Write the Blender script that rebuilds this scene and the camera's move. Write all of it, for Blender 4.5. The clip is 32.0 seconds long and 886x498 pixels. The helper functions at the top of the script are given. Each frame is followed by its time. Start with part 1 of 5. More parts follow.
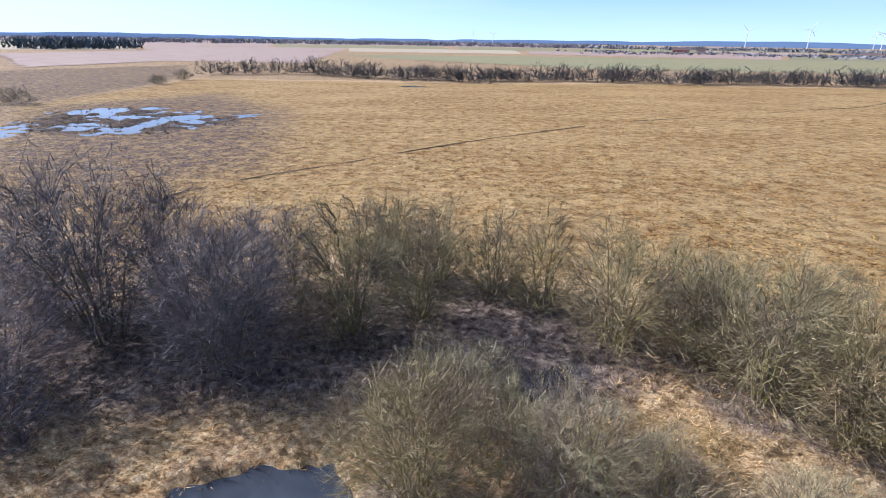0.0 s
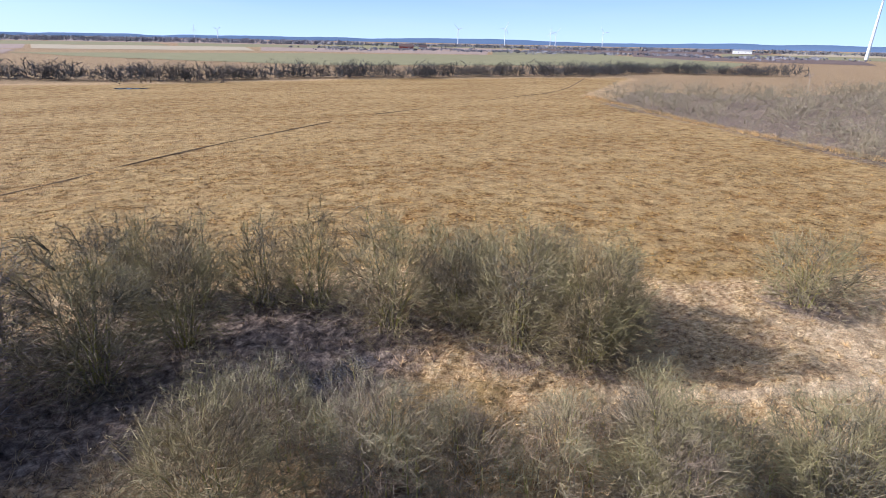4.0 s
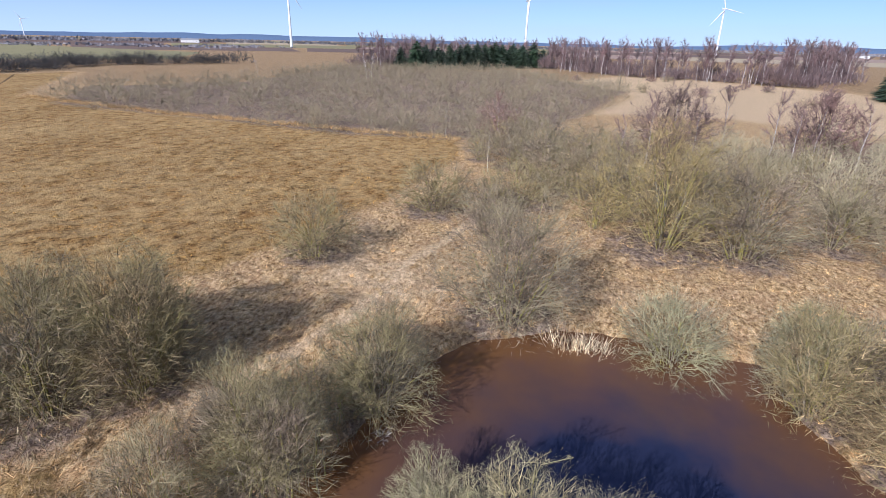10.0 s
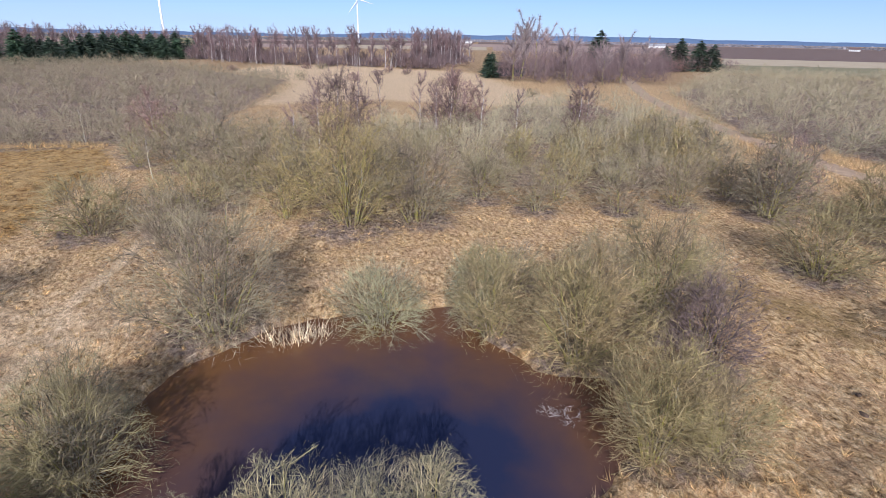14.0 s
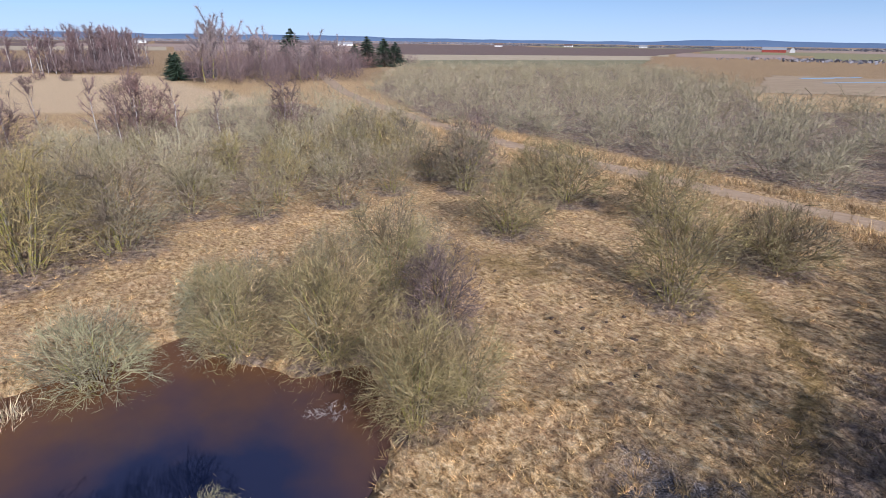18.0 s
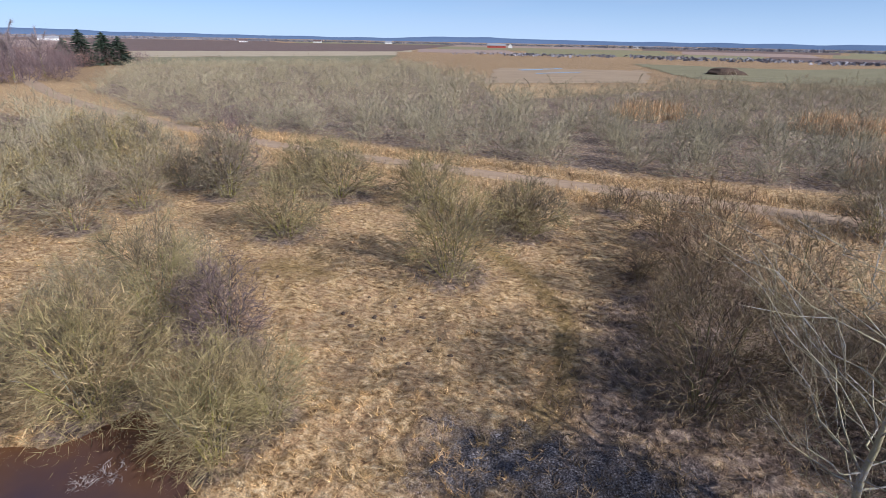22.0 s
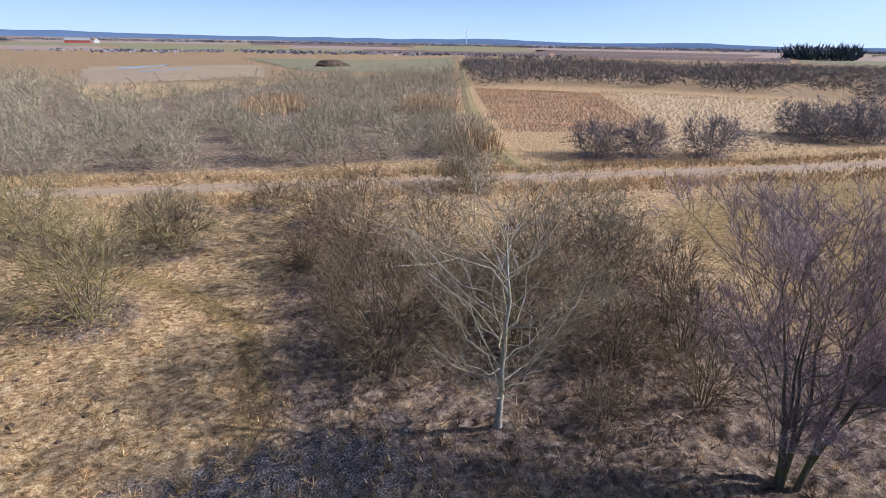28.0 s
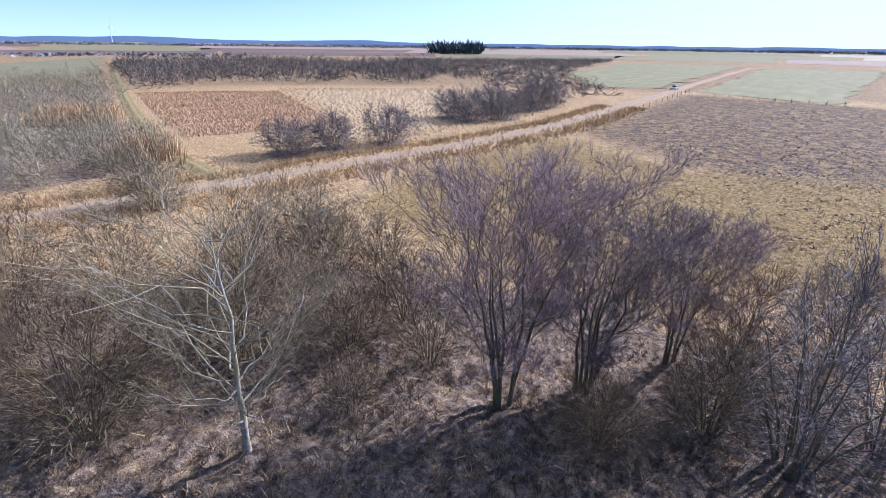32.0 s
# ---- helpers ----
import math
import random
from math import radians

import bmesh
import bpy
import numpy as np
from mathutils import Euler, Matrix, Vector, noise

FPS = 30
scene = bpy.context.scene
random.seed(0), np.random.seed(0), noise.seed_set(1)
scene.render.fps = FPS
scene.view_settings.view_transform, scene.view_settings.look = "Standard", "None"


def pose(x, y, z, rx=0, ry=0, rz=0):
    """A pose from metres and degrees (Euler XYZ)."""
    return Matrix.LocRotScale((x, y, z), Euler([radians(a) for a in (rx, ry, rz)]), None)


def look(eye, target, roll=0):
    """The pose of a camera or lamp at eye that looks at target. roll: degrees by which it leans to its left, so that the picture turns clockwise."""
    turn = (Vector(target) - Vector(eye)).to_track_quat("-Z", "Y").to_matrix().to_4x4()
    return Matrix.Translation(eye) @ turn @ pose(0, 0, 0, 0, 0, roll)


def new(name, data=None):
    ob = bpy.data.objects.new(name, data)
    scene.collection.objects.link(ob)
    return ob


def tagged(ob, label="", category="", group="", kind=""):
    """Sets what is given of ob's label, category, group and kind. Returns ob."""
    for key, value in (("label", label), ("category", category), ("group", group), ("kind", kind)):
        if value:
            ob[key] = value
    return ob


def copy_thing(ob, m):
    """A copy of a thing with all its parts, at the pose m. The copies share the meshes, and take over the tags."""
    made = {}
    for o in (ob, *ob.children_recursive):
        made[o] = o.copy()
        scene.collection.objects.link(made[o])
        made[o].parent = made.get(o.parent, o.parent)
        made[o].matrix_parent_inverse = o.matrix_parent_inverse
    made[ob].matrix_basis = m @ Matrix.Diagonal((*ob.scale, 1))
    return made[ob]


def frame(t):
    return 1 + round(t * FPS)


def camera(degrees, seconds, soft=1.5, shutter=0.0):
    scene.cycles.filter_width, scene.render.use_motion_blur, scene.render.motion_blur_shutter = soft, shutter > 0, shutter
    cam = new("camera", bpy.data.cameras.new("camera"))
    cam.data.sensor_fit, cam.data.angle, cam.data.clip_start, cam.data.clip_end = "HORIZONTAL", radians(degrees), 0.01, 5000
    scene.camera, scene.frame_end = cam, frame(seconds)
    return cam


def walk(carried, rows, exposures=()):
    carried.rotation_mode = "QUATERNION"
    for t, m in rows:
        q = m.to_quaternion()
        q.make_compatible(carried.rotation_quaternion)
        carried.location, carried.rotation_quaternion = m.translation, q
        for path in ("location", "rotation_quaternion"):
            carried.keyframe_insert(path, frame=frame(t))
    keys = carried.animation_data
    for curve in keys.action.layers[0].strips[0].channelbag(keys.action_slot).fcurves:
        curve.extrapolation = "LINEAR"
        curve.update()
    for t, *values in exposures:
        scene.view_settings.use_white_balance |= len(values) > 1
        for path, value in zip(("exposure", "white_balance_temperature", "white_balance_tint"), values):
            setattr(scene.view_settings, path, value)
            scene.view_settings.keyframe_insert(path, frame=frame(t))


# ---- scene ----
cam = camera(80.0, 32.0, soft=0.4)
# seconds, yaw, pitch, roll of a camera that hovers 14 m up and turns
PATH = [
    (0, -0.00, -21.57, -0.82), (0.5, -3.01, -21.61, -0.95), (1, -6.20, -21.60, -1.00), (1.5, -9.38, -21.57, -1.07), (2, -12.60, -21.59, -1.08),
    (2.5, -15.93, -21.55, -1.12), (4.5, -30.40, -21.45, -1.05), (5, -34.36, -21.41, -1.00), (5.5, -38.56, -21.38, -0.97), (6, -42.99, -21.40, -1.00),
    (6.5, -47.74, -21.42, -0.96), (7, -52.49, -21.46, -1.09), (7.5, -57.26, -21.46, -1.09), (8, -61.80, -21.46, -1.08), (8.5, -66.16, -21.45, -1.15),
    (9, -70.22, -21.45, -1.18), (9.5, -74.34, -21.45, -1.24), (10, -78.62, -21.41, -1.20), (10.5, -82.87, -21.35, -1.03),
    (11, -87.19, -21.40, -0.93), (11.5, -91.30, -21.41, -0.84), (12, -95.17, -21.49, -0.80), (12.5, -99.02, -21.73, -0.77),
    (13, -103.31, -21.82, -0.83), (13.5, -107.89, -21.83, -0.85), (14, -112.96, -21.86, -0.94), (14.5, -118.16, -21.77, -0.68),
    (15, -122.93, -21.73, -0.79), (15.5, -127.05, -21.73, -0.84), (17.5, -140.14, -21.59, -0.59), (18, -143.49, -21.57, -0.71),
    (18.5, -146.88, -21.57, -0.77), (19, -149.92, -21.55, -0.78), (19.5, -152.86, -21.54, -0.75), (20, -156.09, -21.55, -0.85),
    (20.5, -159.34, -21.55, -0.91), (21, -162.56, -21.54, -0.93), (21.5, -165.53, -21.55, -1.03), (22, -168.50, -21.59, -1.05),
    (22.5, -171.17, -21.57, -1.01), (23, -173.66, -21.58, -0.97), (23.5, -176.26, -21.56, -0.93), (24, -178.85, -21.57, -0.95),
    (24.5, -181.67, -21.54, -1.04), (25, -184.77, -21.51, -1.06), (25.5, -188.06, -21.47, -1.04), (27.5, -202.63, -21.41, -1.19),
    (28, -206.68, -21.43, -1.00), (28.5, -210.67, -21.40, -0.93), (29, -214.58, -21.40, -0.88), (29.5, -218.53, -21.39, -0.86),
    (30, -222.63, -21.42, -0.83), (30.5, -226.65, -21.44, -0.78), (31, -230.67, -21.34, -0.80), (31.5, -234.96, -21.22, -0.80),
    (32, -239.28, -21.18, -0.72)
]
walk(cam, [(t, pose(0, 0, 14, 90 + pitch, roll, yaw)) for t, yaw, pitch, roll in PATH], exposures=[(0, 0.76, 5000, 18), (6, 0.46, 5130, 19), (13, 0.28, 5150, 20), (20, 0.19, 5180, 19), (25, 0.26, 5180, 18), (29, 0.48, 5060, 20), (32, 0.73, 4820, 21)])

# ---------------------------------------------------------------- light
SUN_AZ, SUN_EL = 158.0, 29.0          # degrees, from +x towards +y, above the horizon

world = bpy.data.worlds.new("sky")
scene.world = world
world.use_nodes = True
wn, wl = world.node_tree.nodes, world.node_tree.links
wn.clear()
w_out = wn.new("ShaderNodeOutputWorld")
w_bg = wn.new("ShaderNodeBackground")
w_sky = wn.new("ShaderNodeTexSky")
w_sky.sky_type = "NISHITA"
w_sky.sun_disc = False
w_sky.sun_elevation = radians(SUN_EL)
w_sky.sun_rotation = radians(90.0 - SUN_AZ)
w_sky.altitude = 20
w_sky.air_density = 0.75
w_sky.dust_density = 0.05
w_sky.ozone_density = 3.5
w_bg.inputs["Strength"].default_value = 0.064
w_tint = wn.new("ShaderNodeMix")
w_tint.data_type, w_tint.blend_type = "RGBA", "MULTIPLY"
w_tint.inputs["Factor"].default_value = 1.0
w_tint.inputs[7].default_value = (0.80, 0.94, 1.0, 1)
wl.new(w_sky.outputs["Color"], w_tint.inputs[6])


def w_math(op, a, b):
    m = wn.new("ShaderNodeMath")
    m.operation, m.use_clamp = op, True
    for sock, v in zip(m.inputs, (a, b)):
        if isinstance(v, (int, float)):
            sock.default_value = v
        else:
            wl.new(v, sock)
    return m.outputs[0]


def w_mix(fac, a, b):
    m = wn.new("ShaderNodeMix")
    m.data_type = "RGBA"
    wl.new(fac, m.inputs["Factor"])
    wl.new(a, m.inputs[6])
    m.inputs[7].default_value = (*b, 1)
    return m.outputs[2]


# bright haze round the sun, and thin streaks of cloud
w_co = wn.new("ShaderNodeTexCoord")
w_dot = wn.new("ShaderNodeVectorMath")
w_dot.operation = "DOT_PRODUCT"
wl.new(w_co.outputs["Generated"], w_dot.inputs[0])
w_dot.inputs[1].default_value = (math.cos(radians(SUN_AZ)) * math.cos(radians(SUN_EL)), math.sin(radians(SUN_AZ)) * math.cos(radians(SUN_EL)), math.sin(radians(SUN_EL)))
w_haze = w_math("POWER", w_math("MULTIPLY", w_math("SUBTRACT", w_dot.outputs["Value"], 0.22), 1.35), 1.5)
# pale band of haze that fades out above the horizon
w_sep = wn.new("ShaderNodeSeparateXYZ")
wl.new(w_co.outputs["Generated"], w_sep.inputs[0])
w_low = w_math("MULTIPLY", w_math("POWER", w_math("SUBTRACT", 1.0, w_math("ABSOLUTE", w_sep.outputs["Z"], 0.0)), 9.0), 0.8)
w_map = wn.new("ShaderNodeMapping")
w_map.inputs["Scale"].default_value = (2.0, 2.0, 16.0)
wl.new(w_co.outputs["Generated"], w_map.inputs["Vector"])
w_cl = wn.new("ShaderNodeTexNoise")
w_cl.inputs["Scale"].default_value, w_cl.inputs["Detail"].default_value = 1.6, 5
wl.new(w_map.outputs[0], w_cl.inputs["Vector"])
w_cloud = w_math("MULTIPLY", w_math("SUBTRACT", w_cl.outputs["Fac"], 0.5), 2.2)
w_col = w_mix(w_math("MULTIPLY", w_cloud, 0.6), w_tint.outputs[2], (5.6, 6.2, 6.6))
w_col = w_mix(w_low, w_col, (9.0, 10.6, 11.6))
w_col = w_mix(w_haze, w_col, (11.0, 11.6, 12.2))
wl.new(w_col, w_bg.inputs["Color"])
wl.new(w_bg.outputs["Background"], w_out.inputs["Surface"])

sun_data = bpy.data.lights.new("sun", "SUN")
sun_data.energy = 5.0
sun_data.angle = radians(0.6)
sun_data.color = (1.0, 0.89, 0.71)
sun = new("sun", sun_data)
sun_from = Vector((math.cos(radians(SUN_AZ)) * math.cos(radians(SUN_EL)),
                   math.sin(radians(SUN_AZ)) * math.cos(radians(SUN_EL)), math.sin(radians(SUN_EL)))) * 300
sun.matrix_world = look(sun_from, (0, 0, 0))


# ---------------------------------------------------------------- materials
class Shade:
    """A node material, built up by short calls."""

    def __init__(self, name, roughness=0.9, specular=0.2):
        self.mat = bpy.data.materials.new(name)
        self.mat.use_nodes = True
        self.n, self.l = self.mat.node_tree.nodes, self.mat.node_tree.links
        self.n.clear()
        out = self.n.new("ShaderNodeOutputMaterial")
        self.b = self.n.new("ShaderNodeBsdfPrincipled")
        self.b.inputs["Roughness"].default_value = roughness
        self.b.inputs["Specular IOR Level"].default_value = specular
        self.l.new(self.b.outputs[0], out.inputs["Surface"])
        self.geo = self.n.new("ShaderNodeNewGeometry")

    def noise(self, scale, detail=4.0, rough=0.55, stretch=None, coord=None):
        tex = self.n.new("ShaderNodeTexNoise")
        tex.inputs["Scale"].default_value = scale
        tex.inputs["Detail"].default_value = detail
        tex.inputs["Roughness"].default_value = rough
        src = coord or self.geo.outputs["Position"]
        if stretch:
            mp = self.n.new("ShaderNodeMapping")
            mp.inputs["Scale"].default_value = stretch
            mp.inputs["Rotation"].default_value = (0, 0, 0.4)
            self.l.new(src, mp.inputs["Vector"])
            src = mp.outputs[0]
        self.l.new(src, tex.inputs["Vector"])
        return tex.outputs["Fac"]

    def ramp(self, fac, stops):
        r = self.n.new("ShaderNodeValToRGB")
        els = r.color_ramp.elements
        els[0].position, els[0].color = stops[0][0], (*stops[0][1], 1)
        els[1].position, els[1].color = stops[-1][0], (*stops[-1][1], 1)
        for p, c in stops[1:-1]:
            e = els.new(p)
            e.color = (*c, 1)
        self.l.new(fac, r.inputs["Fac"])
        return r.outputs["Color"]

    def math(self, op, a, b=0.0, clamp=False):
        m = self.n.new("ShaderNodeMath")
        m.operation, m.use_clamp = op, clamp
        for i, v in enumerate((a, b)):
            if isinstance(v, (int, float)):
                m.inputs[i].default_value = v
            else:
                self.l.new(v, m.inputs[i])
        return m.outputs[0]

    def mix(self, fac, a, b, mode="MIX"):
        m = self.n.new("ShaderNodeMix")
        m.data_type, m.blend_type = "RGBA", mode
        for sock, v in ((m.inputs["Factor"], fac), (m.inputs[6], a), (m.inputs[7], b)):
            if isinstance(v, (int, float)):
                sock.default_value = v
            elif isinstance(v, tuple):
                sock.default_value = (*v, 1)
            else:
                self.l.new(v, sock)
        return m.outputs[2]

    def attr(self, name):
        a = self.n.new("ShaderNodeAttribute")
        a.attribute_name = name
        s = self.n.new("ShaderNodeSeparateColor")
        self.l.new(a.outputs["Color"], s.inputs[0])
        return s.outputs[0], s.outputs[1], s.outputs[2], a.outputs["Alpha"]

    def edge(self, mask, grain, wide=0.5, hard=0.16):
        """A soft mask turned into a ragged border by a grain."""
        v = self.math("ADD", mask, self.math("MULTIPLY", self.math("SUBTRACT", grain, 0.5), wide))
        m = self.n.new("ShaderNodeMapRange")
        m.interpolation_type = "SMOOTHSTEP"
        m.inputs["From Min"].default_value, m.inputs["From Max"].default_value = 0.5 - hard, 0.5 + hard
        self.l.new(v, m.inputs["Value"])
        return m.outputs[0]

    def bump(self, height, strength, distance):
        b = self.n.new("ShaderNodeBump")
        b.inputs["Strength"].default_value, b.inputs["Distance"].default_value = strength, distance
        self.l.new(height, b.inputs["Height"])
        self.l.new(b.outputs[0], self.b.inputs["Normal"])

    def colour(self, c):
        if isinstance(c, tuple):
            self.b.inputs["Base Color"].default_value = (*c, 1)
        else:
            self.l.new(c, self.b.inputs["Base Color"])
        return self.mat


def mat_ground():
    s = Shade("wetland_ground", 0.95, 0.1)
    big, mid, fine, tiny = s.noise(0.09, 3), s.noise(0.55, 4), s.noise(2.6, 5, 0.65), s.noise(14, 4, 0.7)
    lain = s.noise(2.6, 6, 0.7, (1.0, 1.5, 1.0))
    straw = s.ramp(lain, [(0.34, (0.12, 0.070, 0.032)), (0.44, (0.40, 0.25, 0.11)), (0.53, (0.64, 0.44, 0.215)), (0.66, (0.86, 0.665, 0.39))])
    straw = s.mix(s.math("MULTIPLY", s.edge(mid, fine, 0.4, 0.1), 0.35), straw, (0.40, 0.25, 0.15))
    sedge = s.ramp(fine, [(0.35, (0.06, 0.032, 0.012)), (0.45, (0.215, 0.117, 0.038)), (0.55, (0.41, 0.245, 0.08)), (0.68, (0.64, 0.44, 0.185))])
    sedge = s.mix(s.math("MULTIPLY", s.edge(big, fine, 0.7, 0.2), 0.65), sedge, (0.24, 0.115, 0.032))
    lay = s.noise(0.45, 6, 0.75, (0.8, 1.3, 1.0))
    sedge = s.mix(s.math("MULTIPLY", s.edge(lay, fine, 0.6, 0.1), 0.5), sedge, (0.50, 0.33, 0.13))
    sedge = s.mix(s.math("MULTIPLY", s.edge(mid, tiny, 0.5, 0.1), 0.35), sedge, (0.44, 0.315, 0.145))
    sward = s.noise(0.055, 4, 0.6, (0.6, 1.5, 1.0))
    sedge = s.mix(s.math("MULTIPLY", s.edge(sward, mid, 0.8, 0.2), 0.45), sedge, (0.60, 0.42, 0.19))
    sedge = s.mix(0.85, sedge, s.ramp(s.noise(0.75, 6, 0.72), [(0.36, (0.45, 0.42, 0.38)), (0.47, (0.95, 0.94, 0.92)), (0.56, (1.12, 1.12, 1.1)), (0.68, (1.4, 1.38, 1.34))]), "MULTIPLY")
    # leaf litter brown, which also deepens the cast shadow in the grove
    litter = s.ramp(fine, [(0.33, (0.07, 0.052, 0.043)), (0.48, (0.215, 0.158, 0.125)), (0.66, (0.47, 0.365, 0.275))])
    moss = s.ramp(fine, [(0.3, (0.11, 0.08, 0.03)), (0.5, (0.34, 0.225, 0.088)), (0.68, (0.54, 0.38, 0.17))])
    heath = s.ramp(fine, [(0.36, (0.05, 0.034, 0.029)), (0.48, (0.135, 0.093, 0.074)), (0.62, (0.29, 0.21, 0.145))])
    heath = s.mix(s.math("MULTIPLY", s.edge(mid, fine, 0.6, 0.12), 0.6), heath, sedge)
    reed = s.ramp(tiny, [(0.3, (0.42, 0.27, 0.155)), (0.6, (0.54, 0.36, 0.215)), (0.75, (0.62, 0.43, 0.27))])
    # frosty wet grass, its colour dimmed to stand for the grove's shade too
    wet = s.ramp(tiny, [(0.34, (0.05, 0.045, 0.045)), (0.52, (0.16, 0.14, 0.135)), (0.68, (0.40, 0.375, 0.37))])
    mud = s.ramp(fine, [(0.3, (0.03, 0.022, 0.017)), (0.6, (0.09, 0.065, 0.05))])
    col = straw
    a0, a1, a2, a3 = s.attr("zone_a")
    b0, b1, b2, b3 = s.attr("zone_b")
    grain = s.noise(0.9, 6, 0.7)
    pale = s.ramp(lain, [(0.32, (0.40, 0.27, 0.15)), (0.5, (0.66, 0.48, 0.28)), (0.68, (0.84, 0.66, 0.42))])
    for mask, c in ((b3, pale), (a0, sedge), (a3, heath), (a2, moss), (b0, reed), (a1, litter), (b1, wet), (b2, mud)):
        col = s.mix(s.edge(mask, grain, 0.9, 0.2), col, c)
    col = s.mix(0.75, col, s.ramp(tiny, [(0.34, (0.42, 0.41, 0.40)), (0.5, (1.02, 1.02, 1.02)), (0.64, (1.35, 1.33, 1.28))]), "MULTIPLY")
    s.bump(s.math("ADD", s.math("MULTIPLY", fine, 1.0), s.math("MULTIPLY", tiny, 0.35)), 1.0, 0.32)
    return s.colour(col)


def mat_field(name, dark, light, scale=0.05, rows=None):
    s = Shade(name, 0.95, 0.1)
    a, f = s.noise(scale, 5, 0.6, (1, 4, 1)), s.noise(1.2, 4, 0.7)
    col = s.ramp(a, [(0.3, dark), (0.7, light)])
    col = s.mix(0.5, col, s.ramp(f, [(0.3, (0.6, 0.6, 0.6)), (0.65, (1, 1, 1))]), "MULTIPLY")
    s.bump(f, 0.5, 0.2)
    return s.colour(col)


def mat_twig(name, dark, light, lichen=None, vary=1.0):
    """Bark of bare twigs: differs from twig to twig and from shrub to shrub."""
    s = Shade(name, 0.62, 0.35)
    info = s.n.new("ShaderNodeObjectInfo")
    mean = tuple((p + q) * 0.5 for p, q in zip(dark, light))
    low = tuple(m + (p * 0.65 - m) * vary for p, m in zip(dark, mean))
    high = tuple(m + (min(0.9, q * 1.15) - m) * vary for q, m in zip(light, mean))
    col = s.ramp(s.geo.outputs["Random Per Island"], [(0.0, low), (0.5, tuple(0.6 * a + 0.4 * b for a, b in zip(mean, low))), (0.8, mean), (1.0, high)])
    hsv = s.n.new("ShaderNodeHueSaturation")
    hsv.inputs["Hue"].default_value = 0.5
    s.l.new(s.math("ADD", s.math("MULTIPLY", info.outputs["Random"], 0.5), 0.75), hsv.inputs["Value"])
    s.l.new(s.math("ADD", s.math("MULTIPLY", info.outputs["Random"], 0.3), 0.85), hsv.inputs["Saturation"])
    s.l.new(col, hsv.inputs["Color"])
    col = hsv.outputs[0]
    patch = s.noise(0.16, 4, 0.65)
    col = s.mix(1.0, col, s.ramp(s.noise(2.0, 4, 0.7), [(0.36, (0.58, 0.58, 0.60)), (0.5, (1.0, 1.0, 1.0)), (0.62, (1.28, 1.26, 1.2))]), "MULTIPLY")
    col = s.mix(1.0, col, s.ramp(patch, [(0.3, (0.62, 0.62, 0.64)), (0.5, (0.95, 0.95, 0.93)), (0.7, (1.25, 1.2, 1.1))]), "MULTIPLY")
    col = s.mix(s.math("MULTIPLY", s.edge(s.noise(0.3, 3), s.noise(3, 3), 0.5, 0.25), 0.45), col, s.mix(1.0, col, (1.08, 0.93, 0.96), "MULTIPLY"))
    if lichen:
        col = s.mix(s.math("MULTIPLY", s.edge(s.noise(0.5, 3), s.noise(6, 3), 0.6, 0.12), 0.7), col, lichen)
    return s.colour(col)


def mat_bark(name, dark, light, moss=None):
    s = Shade(name, 0.9, 0.15)
    f = s.noise(7, 6, 0.65, (1, 1, 0.35))
    col = s.ramp(f, [(0.32, dark), (0.62, light)])
    if moss:
        col = s.mix(s.edge(s.noise(1.3, 3), s.noise(9, 3), 0.5, 0.1), col, moss)
    s.bump(f, 0.7, 0.03)
    return s.colour(col)


def mat_plain(name, col, rough=0.6, metal=0.0, spec=0.4, grain=0.2):
    s = Shade(name, rough, spec)
    s.b.inputs["Metallic"].default_value = metal
    f = s.noise(3.0, 4)
    return s.colour(s.mix(1.0, col, s.ramp(f, [(0.3, (1 - grain,) * 3), (0.7, (1, 1, 1))]), "MULTIPLY"))


def mat_water(name, deep, shallow, rough=0.03, middle=None, reach=8.0):
    """Still water that turns from its deep tone to its shallow tone, outwards from middle if given."""
    s = Shade(name, rough, 0.5)
    s.b.inputs["IOR"].default_value = 1.33
    m, f = s.noise(0.3, 4), s.noise(1.2, 2)
    if middle:
        gap = s.n.new("ShaderNodeVectorMath")
        gap.operation = "DISTANCE"
        gap.inputs[1].default_value = middle
        s.l.new(s.geo.outputs["Position"], gap.inputs[0])
        m = s.math("ADD", s.math("DIVIDE", gap.outputs["Value"], reach), s.math("MULTIPLY", s.math("SUBTRACT", m, 0.5), 0.5))
    s.bump(f, 0.02, 0.01)
    return s.colour(s.ramp(m, [(0.35, deep), (0.95, shallow)]))


GROUND = mat_ground()
TW_OLIVE = mat_twig("olive_willow_twigs", (0.165, 0.13, 0.077), (0.415, 0.335, 0.198), (0.34, 0.285, 0.115))
TW_GREY = mat_twig("grey_willow_twigs", (0.17, 0.132, 0.095), (0.38, 0.31, 0.22), (0.31, 0.27, 0.145))
TW_PALE = mat_twig("pale_green_willow_twigs", (0.19, 0.17, 0.10), (0.47, 0.42, 0.265), (0.40, 0.37, 0.19))
TW_RED = mat_twig("reddish_birch_twigs", (0.15, 0.098, 0.085), (0.36, 0.255, 0.225))
TW_BROWN = mat_twig("brown_thicket_twigs", (0.145, 0.096, 0.062), (0.36, 0.25, 0.16), (0.29, 0.22, 0.10))
# cool grey of crowns seen against the sun, put into the twig colour
TW_BACKLIT = mat_twig("slate_grey_backlit_twigs", (0.18, 0.155, 0.145), (0.46, 0.41, 0.395))
TW_SILVER = mat_twig("silver_grey_twigs", (0.2, 0.17, 0.16), (0.58, 0.53, 0.50))
